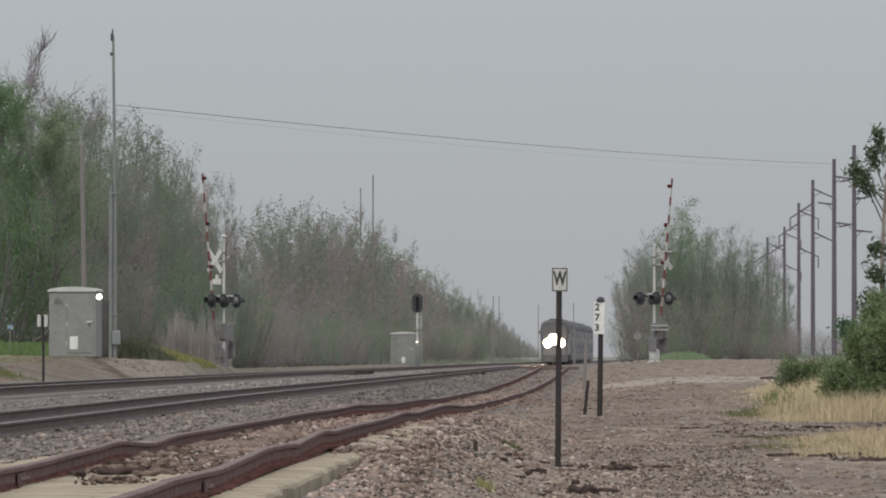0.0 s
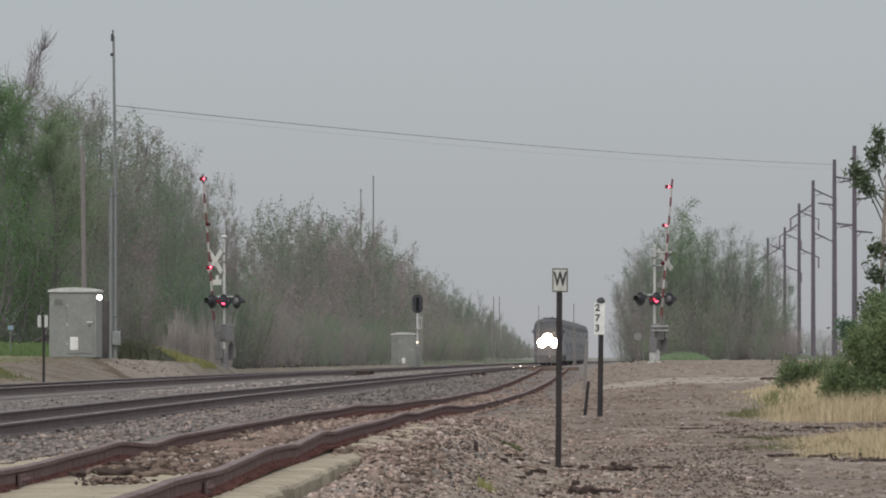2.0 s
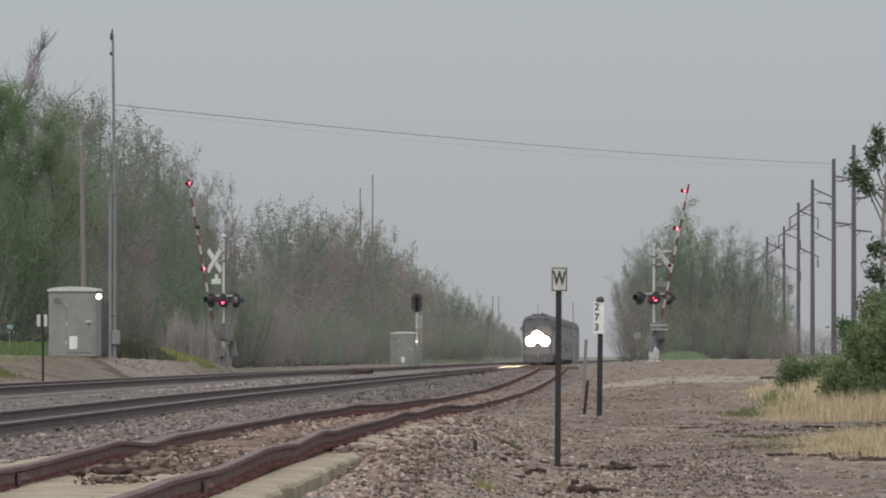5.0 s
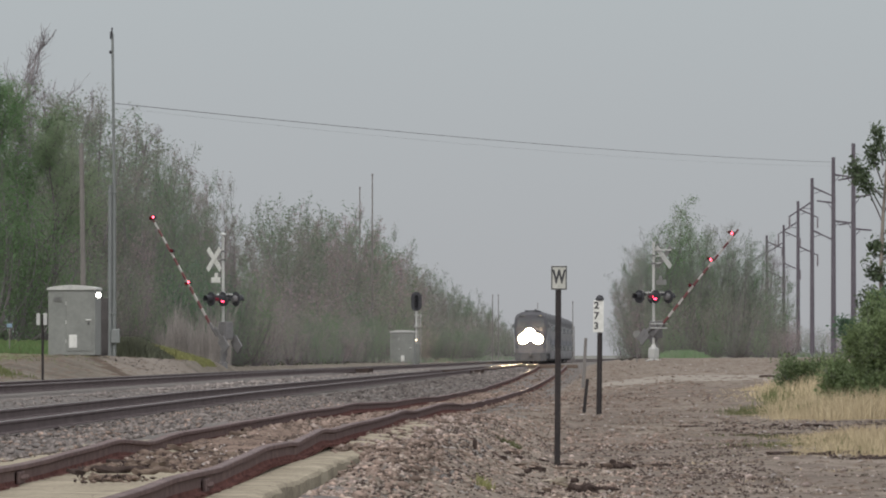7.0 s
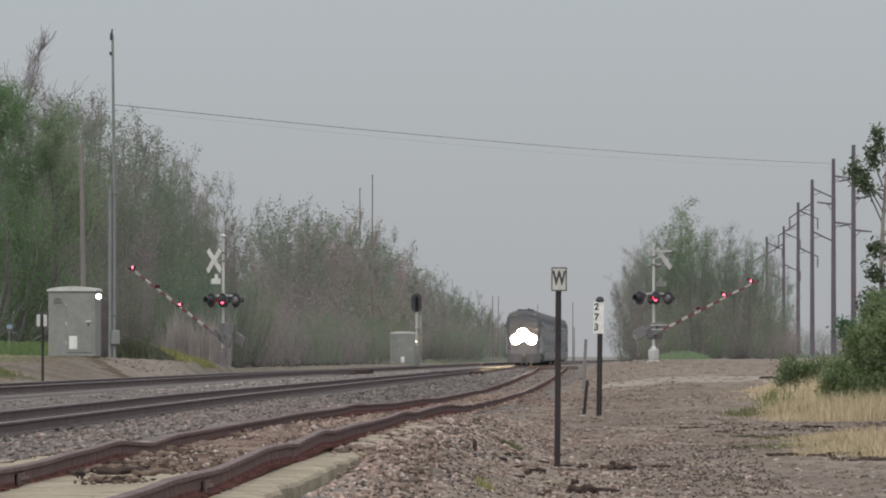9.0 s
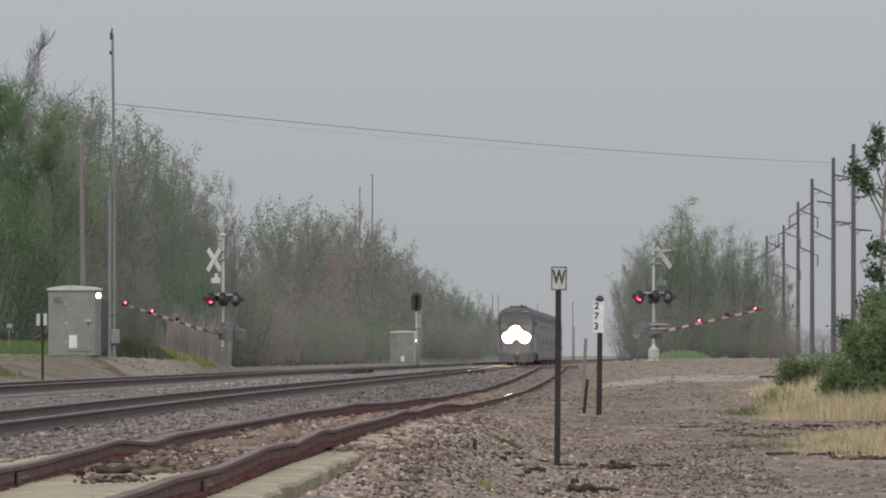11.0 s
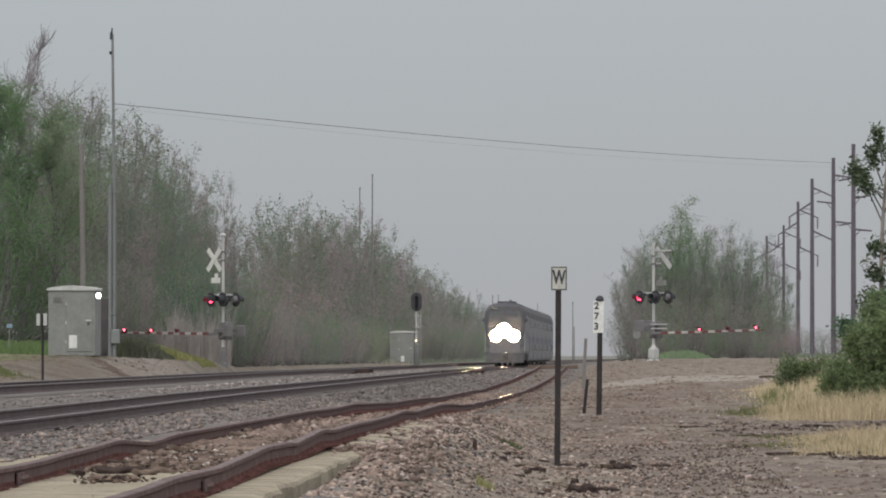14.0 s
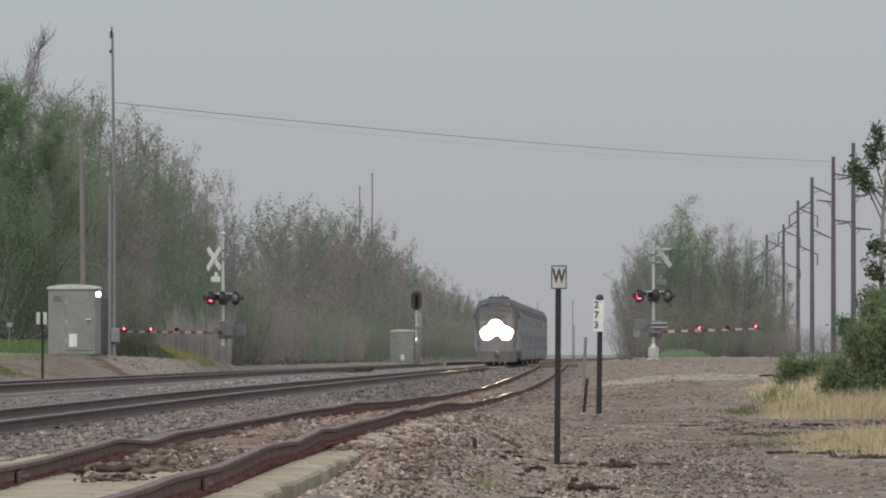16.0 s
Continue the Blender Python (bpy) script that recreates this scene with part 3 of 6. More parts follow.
stones("gravel_stones", 2000, (-1.5, 6.0), (66, 150), (0.005, 0.016), STONE, 42, "fine grey gravel on dirt", thin=1.5, sunk=0.3)
stones("gravel_stones", 1400, (0.0, 8.0), (80, 165), (0.006, 0.026), REDSTONE, 6, "loose brown stones scattered over a dirt track", thin=1.3, sunk=-0.1)
stones("gravel_stones", 350, (-2.1, 7.0), (70, 160), (0.018, 0.06), STONE, 16, "larger pale stones scattered over a dirt track", thin=1.6)
stones("gravel_stones", 2600, (-2.4, 2.4), (200, 460), (0.02, 0.055), REDSTONE, 27, "loose brown stones along the siding", thin=2.6)
stones("gravel_stones", 6000, (-2.2, 2.4), (128, 250), (0.014, 0.05), REDSTONE, 7, "loose brown stones on the dirt shoulder", thin=1.4, sunk=0.05)
stones("gravel_stones", 900, (-2.6, -1.7), (70, 92), (0.015, 0.06), REDSTONE, 61, "brown stones heaped against the concrete deck", 0.0, None, thin=0.6)
# Clods coloured dark to give the shadow line below the grass.
stones("earth_clods", 900, (3.0, 8.0), (116.5, 119.5), (0.015, 0.06), DARKROT, 62, "dark clods and litter giving the shadow line along the grass edge", sunk=0.1)
stones("earth_clods", 2200, (1.6, 8.0), (139, 158), (0.015, 0.05), DARKROT, 63, "dark red-brown litter between strips of dry grass", sunk=0.0)
stones("earth_clods", 2200, (1.2, 8.0), (80, 120), (0.008, 0.032), DIRTDARK, 71, "dark earth clods on a dirt track", sunk=0.0)
stones("gravel_stones", 1500, (1.2, 8.0), (78, 122), (0.006, 0.024), STONE, 72, "fine pale gravel on a dirt track", sunk=0.1)
stones("gravel_stones", 700, (-18.5, -15.8), (290, 322), (0.015, 0.05), BALLSTONE, 37, "pale gravel on a low bank")


def soil_bed(name, us, ds, seed, lift, label):
    """Earth and rotten wood crumbs that have spread over the deck, with bare places between."""
    uu, dd = np.meshgrid(np.arange(us[0], us[1] + 0.01, 0.04), np.arange(ds[0], ds[1], 0.25))
    h = np.array([[noise.noise((1.6 * u, 0.21 * d, seed)) * 0.05 + noise.noise((7 * u, 0.9 * d, seed + 3)) * 0.035 + noise.noise((17 * u, 2.6 * d, seed + 5)) * 0.042 for u, d in zip(a, b)] for a, b in zip(uu, dd)])
    edge = np.minimum(1, np.minimum((uu - us[0]), (us[1] - uu)) / 0.16)
    h = h + lift + np.interp(dd, [55, 60, 64, 70, 84], [-0.12, -0.08, -0.045, -0.01, 0.02]) - 0.05 * (1 - edge) ** 2
    for u0, d0, ru, rd in BARE:
        h = h - 0.07 * np.clip(1.6 - ((uu - u0) / ru) ** 2 - ((dd - d0) / rd) ** 2, 0, 1)
    v = np.stack([side(uu, dd), dd, siding_z(dd) - 0.172 + h], -1).reshape(-1, 3)
    n = uu.shape[1]
    i, j = np.meshgrid(np.arange(uu.shape[0] - 1), np.arange(n - 1), indexing="ij")
    a = (i * n + j).ravel()
    tagged(new(name, fast_mesh(name, v, np.stack([a, a + 1, a + n + 1, a + n], -1), (SOIL,))), label, "soil", kind="stuff")


soil_bed("soil_bed", (-4.17, -2.83), (55, 100), 4.0, 0.012, "brown earth and rotten wood crumbs on the concrete deck")
DECK = lambda d: siding_z(d) - 0.165
stones("siding_rubble", 3000, (-4.15, -2.86), (64, 98), (0.006, 0.038), SOIL, 43, "crumbs of earth and rotten wood on the concrete deck", 0.014, DECK, sunk=0.0)
stones("siding_rubble", 600, (-4.15, -2.86), (64, 98), (0.008, 0.03), REDSTONE, 13, "small brown rubble on the concrete deck", 0.018, DECK, lumpy=True, sunk=0.1)
stones("siding_rubble", 500, (-4.12, -2.88), (66, 100), (0.015, 0.05), SOIL, 24, "red-brown rubble lumps on the concrete deck", 0.02, DECK, lumpy=True, sunk=0.2)
stones("siding_rubble", 130, (-4.1, -2.9), (66, 98), (0.02, 0.05), STONE, 14, "pale rubble lumps on the concrete deck", 0.018, DECK, lumpy=True, sunk=0.1)


def litter(name, count, us, ds, size, material, seed, label, floor=None):
    """Short twigs and bark chips lying about."""
    rng = np.random.default_rng(seed)
    u, d = rng.uniform(*us, count), rng.uniform(*ds, count)
    if floor:
        keep = littered(u, d)
        u, d = u[keep], d[keep]
        count = len(u)
    z = (floor(d) if floor else ground_z(u, d)) + 0.012
    l = size * rng.uniform(0.4, 1.4, count)
    a = rng.uniform(0, 3.14, count)
    c = np.stack([side(u, d), d, z], -1)
    p = np.stack([np.cos(a) * l, np.sin(a) * l, rng.normal(0, 0.006, count)], -1)
    q = np.stack([-np.sin(a) * l * 0.16, np.cos(a) * l * 0.16, 0 * a], -1)
    r = np.array([0, 0, 0.022])
    v = np.stack([c - p, c - q, c + p, c + q, c + r], 1).reshape(-1, 3)
    o = 5 * np.arange(count)[:, None]
    f = np.concatenate([o + [0, 1, 4], o + [1, 2, 4], o + [2, 3, 4], o + [3, 0, 4]])
    tagged(new(name, fast_mesh(name, v, f, (material,))), label, "litter", kind="stuff")


for u, low in ((-4.25, LOW_LEFT), (-2.75, LOW_RIGHT)):
    stones("rust_scale", 2600, (u + 0.03, u + 0.078), (50, 112), (0.006, 0.02), RUSTBASE, 91, "lumpy red rust scale along the foot of a rail", 0.004, lambda d: rail_top(d, low) - 0.155, sunk=0.2)
stones("deck_grit", 500, (-5.2, -2.42), (46, 90), (0.004, 0.018), STONE, 21, "grit and small stones strewn on the concrete deck", 0.0, lambda d: siding_z(d) - 0.176)
litter("straw_litter", 350, (-2.0, 8.0), (75, 185), 0.05, PALEREED, 5, "pale straw and leaf scraps on dirt")
litter("straw_litter", 250, (-4.3, -2.6), (72, 160), 0.05, PALEREED, 6, "pale straw and leaf scraps between rusty rails")
litter("wood_litter", 900, (-1.5, 9.0), (165, 360), 0.15, OLDWOOD, 8, "dark twigs and clods on dirt")
litter("straw_litter", 200, (-1.5, 9.0), (165, 360), 0.06, PALEREED, 9, "pale straw scraps on dirt")
litter("wood_litter", 600, (-21, -15.8), (215, 320), 0.22, OLDWOOD, 7, "dark clods and twigs on a bare bank")
litter("wood_litter", 1500, (-2.0, 8.0), (70, 170), 0.08, OLDWOOD, 1, "dark twigs and bark chips on dirt")
# Dark flecks added to read as shaded gaps between the stones.
litter("wood_litter", 3000, (-2.2, 2.0), (62, 130), 0.03, DARKROT, 44, "dark flecks giving shaded gaps among gravel")
ON_SOIL = lambda d: siding_z(d) - 0.155
litter("wood_litter", 700, (-4.15, -2.87), (63, 98), 0.045, DARKROT, 46, "dark wood chips on the concrete deck", ON_SOIL)
litter("wood_litter", 400, (-4.15, -2.87), (63, 98), 0.07, OLDWOOD, 47, "brown wood splinters on the concrete deck", ON_SOIL)
litter("straw_litter", 200, (-4.15, -2.87), (66, 98), 0.04, PALEREED, 48, "pale straw scraps on the concrete deck", ON_SOIL)
litter("wood_litter", 350, (-4.2, -2.8), (84, 200), 0.09, OLDWOOD, 2, "dark twigs and splinters between rusty rails")


def rubble():
    rng = random.Random(11)
    for k, (u, d, r) in enumerate([(-3.1, 99, 0.11), (-3.25, 96, 0.07), (-3.9, 97, 0.06), (-3.3, 84, 0.05), (-3.6, 101, 0.08), (-0.15, 112, 0.06), (-0.6, 118, 0.05),
                                   (0.9, 108, 0.05), (-2.3, 118, 0.07), (-2.45, 122, 0.08), (2.2, 116, 0.06), (3.0, 124, 0.05), (-1.2, 104, 0.06), (-2.0, 96, 0.06), (1.6, 101, 0.06), (-4.1, 92, 0.07), (-0.83, 94, 0.05), (0.52, 116.3, 0.035), (1.08, 117.3, 0.03), (-1.1, 138.5, 0.05)]):
        bm = bmesh.new()
        bmesh.ops.create_icosphere(bm, subdivisions=1, radius=r)
        for v in bm.verts:
            v.co *= rng.uniform(0.7, 1.2)
            v.co.z *= 0.75
        x, y, z = on_ground(u, d, -0.3 * r)
        single("rubble_stone", Shape().take(bm), STONE, "broken pale rubble stone lying on gravel", "stone", "rubble stones", m=pose(x, y, z, 0, 0, rng.uniform(0, 360)))
    for u, d, l, w, h, turn, pale in [(-3.78, 90.2, 0.28, 0.05, 0.03, 84, 1),
                                      (-4.0, 90, 0.1, 0.2, 0.08, 40, 0), 
                                      (-1.0, 103.5, 0.3, 0.12, 0.05, 70, 0), (-1.25, 106, 0.2, 0.1, 0.045, 60, 0), (-0.56, 101, 0.2, 0.05, 0.035, 80, 1), (-0.72, 112, 0.3, 0.1, 0.045, 82, 0),
                                      (-1.62, 98, 0.05, 0.05, 0.14, 20, 0), (-0.86, 84, 0.26, 0.2, 0.06, 100, 0), (4.9, 262, 0.9, 0.14, 0.1, 85, 0), (0.5, 112, 0.3, 0.1, 0.035, 90, 0), (2.4, 121, 0.5, 0.2, 0.05, 90, 0), (3.3, 120.5, 0.6, 0.2, 0.07, 88, 0), (2.9, 119.5, 0.4, 0.2, 0.06, 92, 0),
                                      (0.22, 110.4, 0.12, 0.1, 0.06, 70, 0), (-0.03, 109.0, 0.14, 0.08, 0.05, 100, 0), (0.0, 111.2, 0.3, 0.03, 0.03, 78, 0), (-0.45, 110.8, 0.12, 0.06, 0.05, 85, 0), (-0.28, 91.6, 0.16, 0.12, 0.08, 80, 0), (-0.46, 91.9, 0.12, 0.1, 0.07, 110, 0), (-0.2, 93, 0.1, 0.1, 0.05, 60, 0), (-0.8, 90, 0.12, 0.08, 0.04, 95, 0), (-1.1, 96, 0.16, 0.06, 0.04, 80, 0), (-1.35, 101, 0.12, 0.08, 0.05, 70, 0),
                                      (1.4, 151, 0.5, 0.2, 0.05, 90, 0), (3.6, 151, 0.6, 0.2, 0.06, 90, 0), (2.2, 140, 0.4, 0.2, 0.05, 86, 0)]:
        s = Shape()
        rings = []
        for t in np.linspace(-0.5, 0.5, 9):
            k = 1 - 0.9 * abs(t) ** 2.5 * rng.uniform(0.8, 2)
            rings.append([(t * l, w / 2 * a * k * rng.uniform(0.6, 1.2), h / 2 * b * k * rng.uniform(0.5, 1.25)) for a, b in ((-1, -1), (1, -1), (1, 1), (-1, 1))])
        s.loft(rings)
        x, y, z = on_ground(u, d)
        if u < -3.2 and d < 96:
            z = float(siding_z(d)) - 0.15
        single("wood_debris", s, PALEWOOD if pale == 1 else OLDWOOD if u < -3 else DARKROT, "pale bleached splinter of wood lying on gravel" if pale == 1 else "brown rotten tie wood on a concrete deck" if u < -3 else "dark rotten broken tie wood lying on gravel", "wood debris", "rotten wood pieces", m=pose(x, y, z + h * 0.3, 0, 0, turn - 90))


rubble()


def rotten_log(u, d, length, r, turn, floor=None, material=DARKROT, label="short dark rotten log lying on gravel"):
    """A broken round of rotten wood with a ragged outline."""
    rng = random.Random(int(u * 100 + d * 10))
    rings = []
    for t in np.linspace(-0.5, 0.5, 14):
        q = r * (1.15 - 0.5 * (t + 0.5)) * (0.35 if abs(t) > 0.49 else 1.0)
        rings.append([(t * length, q * rng.uniform(0.75, 1.15) * math.cos(a), q * rng.uniform(0.7, 1.2) * math.sin(a) + 0.3 * r * math.sin(9 * t)) for a in np.linspace(0, 2 * math.pi, 9)[:-1]])
    z = float(ground_z(u, d)) + 0.01 if floor is None else float(floor(d))
    single("rotten_log", Shape().loft(rings), material, label, "log", "rotten wood pieces", m=pose(float(side(u, d)), d, z + 0.7 * r, 0, rng.uniform(-3, 3), turn))


TIE_LOG = "rotten piece of an old tie on a concrete deck"
rotten_log(0.10, 109.0, 0.25, 0.045, 4)
rotten_log(-0.14, 110.4, 0.24, 0.034, -8, material=OLDWOOD, label="short brown rotten log lying on gravel")
rotten_log(-0.41, 111.9, 0.12, 0.024, 15)
rotten_log(-0.345, 91.7, 0.33, 0.05, 3)
rotten_log(-1.0, 111.0, 0.3, 0.016, -8)
rotten_log(0.63, 111.4, 0.22, 0.02, 2)
rotten_log(-3.756, 64.9, 0.52, 0.032, 1, DECK, DARKROT, TIE_LOG)
rotten_log(-3.5, 64.3, 0.34, 0.026, -5, DECK, OLDWOOD, TIE_LOG)
rotten_log(-3.62, 61.2, 0.36, 0.03, 3, DECK, OLDWOOD, TIE_LOG)
stones("siding_rubble", 150, (-3.9, -3.2), (59, 63.5), (0.006, 0.03), SOIL, 81, "brown crumbs of a rotten tie on the concrete deck", 0.012, DECK, heap=(-3.62, 61.3, 0.12, 0.4), sunk=0.8)
stones("siding_rubble", 160, (-3.9, -3.2), (59, 63.5), (0.006, 0.026), DARKROT, 82, "dark crumbs of a rotten tie on the concrete deck", 0.012, DECK, heap=(-3.66, 61.2, 0.13, 0.4), sunk=0.8)


def splinters():
    """Broken pieces of old ties on the deck beside the rail and on the shoulder."""
    rng = random.Random(29)
    for k in range(67):
        u, d = rng.uniform(-4.0, -3.5), rng.gauss(66.8, 0.6) if k < 20 else rng.uniform(63, 84)
        if k >= 20:
            u = rng.uniform(-4.1, -3.0)
        floor_z = float(siding_z(d)) - 0.165
        if k >= 46:
            u, d = ((rng.gauss(-0.2, 0.3), rng.gauss(110.2, 2.0)), (rng.gauss(-0.5, 0.3), rng.gauss(94, 3)), (rng.gauss(-0.95, 0.4), rng.gauss(104, 4.0)))[k % 3]
            floor_z = float(ground_z(u, d)) + 0.02
        l, w, h = rng.uniform(0.08, 0.26), rng.uniform(0.02, 0.05), rng.uniform(0.012, 0.03)
        rings = []
        for t in np.linspace(-0.5, 0.5, 6):
            q = 1 - 1.2 * abs(t) ** 2 * rng.uniform(0.6, 1.6)
            rings.append([(t * l, w * a * q * rng.uniform(0.6, 1.2), h * b * q * rng.uniform(0.5, 1.2)) for a, b in ((-1, -1), (1, -1), (1, 1), (-1, 1))])
        look_of = (OLDWOOD, DARKROT, OLDWOOD, DARKROT, PALEWOOD if k >= 46 else OLDWOOD)[k % 5]
        name = ("pale" if look_of is PALEWOOD else "dark") + " splinter of rotten tie wood on " + ("a concrete deck" if k < 46 else "gravel")
        single("wood_splinter", Shape().loft(rings), look_of, name, "wood debris", "tie splinters", m=pose(float(side(u, d)), d, floor_z + h + 0.02 * rng.random() * (k < 20), rng.uniform(-12, 12), rng.uniform(-10, 10), rng.gauss(0, 40)))


splinters()


def flakes():
    """Broken flakes of the deck along its crumbled edge."""
    rng = random.Random(17)
    for u, d, r in ((-2.5, 83, 0.2), (-2.42, 87.5, 0.22), (-2.55, 91, 0.2), (-2.4, 95, 0.22), (-2.5, 99, 0.2), (-2.36, 103, 0.24), (-2.5, 108, 0.18), (-2.26, 93, 0.12), (-2.2, 89, 0.1)):
        ring = [(r * rng.uniform(0.6, 1.1) * math.cos(a), 2.2 * r * rng.uniform(0.6, 1.1) * math.sin(a)) for a in np.linspace(0, 6.28, 9)[:-1]]
        s = Shape().loft([[(p * k, q * k, z) for p, q in ring] for k, z in ((0.95, -0.05), (1.0, 0.0), (0.85, 0.028), (0.4, 0.034))])
        single("concrete_flake", s, CONCRETE, "pale broken concrete flake beside a rusty rail", "concrete flake", "broken concrete flakes", m=pose(float(side(u, d)), d, float(siding_z(d)) - 0.166, 3, 2, rng.uniform(-20, 20)))


flakes()


# ---- posts beside the siding ----
def bars(text, size, m, material, parent, label):
    c = bpy.data.curves.new("letter", "FONT")
    c.body, c.size, c.align_x, c.align_y, c.extrude, c.offset = text, size, "CENTER", "CENTER", 0.002, 0.006 * size / 0.17
    c.materials.append(material)
    ob = new("letter", c)
    ob.parent = parent
    ob.matrix_basis = m
    ob["label"] = label
    return ob


def whistle_post():
    x, y, z = 1.507, 111.1, -0.65
    t = thing("whistle_post", pose(x, y, z, 0, 0.4, 0), "black post with a white W sign", "sign post")
    part("post", Shape().box((0, 0, 1.12), (0.076, 0.08, 2.36), bevel=0.008), POSTBLACK, t)
    plate = Shape().box((0.006, -0.05, 2.445), (0.208, 0.012, 0.315), bevel=0.0058)
    sign = part("sign_plate", plate, DULLWHITE, t, "white plate with a black border")
    b = Shape()
    for dx, dz, w, h in ((0, 0.147, 0.2, 0.013), (0, -0.147, 0.2, 0.013), (0.0935, 0, 0.013, 0.30), (-0.0935, 0, 0.013, 0.30)):
        b.box((0.006 + dx, -0.058, 2.445 + dz), (w, 0.004, h))
    part("border", b, BLACK, sign)
    bars("W", 0.19, pose(0.006, -0.0585, 2.449, 90, 0, 0) @ Matrix.Diagonal((0.82, 1.3, 1, 1)), BLACK, sign, "black capital letter W")
    for k in (-0.11, 0.11):
        part("bolt", Shape().tube((0.006, -0.056, 2.445 + k), (0.006, -0.066, 2.445 + k), 0.009, n=6), BACKGREY, sign)


def mile_post():
    x, y, z = 3.15, 170.4, -0.44
    t = thing("mile_post", pose(x, y, z, 0, 0.7, 0), "black post with a white number panel 273", "mile post")
    part("post", Shape().tube((0, 0, -0.1), (0, 0, 2.42), 0.055, 0.05, n=8), POSTBLACK, t)
    panel = part("number_panel", Shape().box((-0.035, -0.06, 2.0), (0.21, 0.012, 0.64), bevel=0.005), WHITE, t, "white vertical number panel")
    for k, ch in enumerate("273"):
        bars(ch, 0.19, pose(-0.075, -0.068, 2.215 - 0.205 * k, 90, 0, 0), BLACK, panel, "black digit")
    part("cap", Shape().lathe((-0.01, 0, 2.31), (0, 0, 1), [(0, 0.085), (0.05, 0.085), (0.1, 0.06), (0.125, 0.0)], 12), BLACK, t, "black round post top")


whistle_post()
mile_post()

single("marker_stake", Shape().tube((0, 0, -0.1), (0.085, 0, 0.72), 0.042, 0.035, n=6), POSTBLACK, "short leaning black wooden stake", "stake", m=pose(2.87, 172.5, -0.42))
single("marker_post", Shape().tube((0, 0, -0.2), (0.1, 0, 1.55), 0.06, 0.045, n=8), GREYPOLE, "weathered grey leaning post beside the siding", "post", m=pose(4.34, 262, float(ground_z(-1.0, 262))))
post = thing("trackside_post", pose(-11.08, 235, 0.0), "thin dark post with two narrow white plates", "post")
part("post", Shape().tube((0, 0, -0.2), (0, 0, 1.9), 0.035, n=8), POSTBLACK, post)
for k in (-0.12, 0.07):
    part("plate", Shape().box((k, -0.05, 1.78), (0.10, 0.03, 0.33), bevel=0.01), ALU, post, "narrow white reflector plate")
post = thing("blue_marker", pose(-15.32, 300, float(ground_z(-21.4, 300))), "small faded blue sign on a thin stake", "sign")
part("stake", Shape().tube((0, 0, -0.2), (0, 0, 0.95), 0.025, n=6), GREYPOLE, post)
part("plate", Shape().box((0, -0.04, 0.95), (0.2, 0.02, 0.14), bevel=0.008), BLUE, post, "faded blue plate")


# ---- crossing signals with gates ----
FLASH_ON = [0.33] + [1.25 + 1.0287 * k for k in range(15)]


def flap_rows(first, hinge, swing=-85):
    """The added flap before a lamp: up (open) or down (shut), so that the pair seems to flash in turn."""
    shut, raised = hinge, hinge @ pose(0, 0, 0, swing)
    a, b = (raised, shut) if first else (shut, raised)
    rows = [(0.0, shut)]
    last = shut
    for k, t in enumerate(FLASH_ON):
        off = t + (0.12 if k == 0 else 0.52)
        rows += [(t - 0.034, last), (t, a)]
        if off < 15.9:
            rows += [(off - 0.034, a), (off, b)]
        last = b
    rows.append((16.0, rows[-1][1]))
    return rows


def steady_rows(hinge, swing=-85):
    """An added cover that opens with the first flash and stays open, so that the lamp looks lit from then on."""
    return [(0.0, hinge), (0.3, hinge), (0.38, hinge @ pose(0, 0, 0, swing)), (16.0, hinge @ pose(0, 0, 0, swing))]


def lamp_head(parent, m):
    """A crossing lamp that looks along -y; its lens always glows behind an added flap under the visor."""
    h = part("lamp_head", Shape().lathe((0, 0, 0), (0, 1, 0), [(-0.02, 0.26), (-0.02, 0.29), (0.0, 0.29), (0.012, 0.13)], 20).lathe((0, 0, 0), (0, 1, 0), [(0.012, 0.15), (0.15, 0.13), (0.18, 0.06), (0.182, 0.0)], 20, 1).lathe((0, -0.02, 0), (0, -1, 0), [(0, 0.26), (0.002, 0.16)], 20),
             (BLACK, MECH), parent, "round black signal head", m=m)
    part("lens", Shape().lathe((0, -0.02, 0), (0, -1, 0), [(0, 0.14), (0.02, 0.125), (0.03, 0.07), (0.034, 0.0)], 16), REDGLOW, h, "red lens")
    v, n = [], 12
    for y, r in ((-0.02, 0.165), (-0.30, 0.16)):
        v += [(r * math.cos(math.pi * (i / n * 1.3 - 0.15)), y, r * math.sin(math.pi * (i / n * 1.3 - 0.15))) for i in range(n + 1)]
    f = [(i, i + 1, i + n + 2, i + n + 1) for i in range(n)]
    part("visor", Shape().add(v, f).add([(p[0] * 0.95, p[1], p[2] * 0.95) for p in v], [q[::-1] for q in f]), BLACK, h, "black half-round visor")
    # Added flap: blocks the steady glow of the lens between flashes.
    hinge = part("flap", Shape().lathe((0, 0.03, -0.15), (0, -1, 0), [(-0.045, 0.158), (0.03, 0.15), (0.05, 0.08), (0.055, 0.0)], 16), BLACK, h, "dark flap added to hide the glowing lens", m=pose(0, -0.07, 0.15))
    return hinge


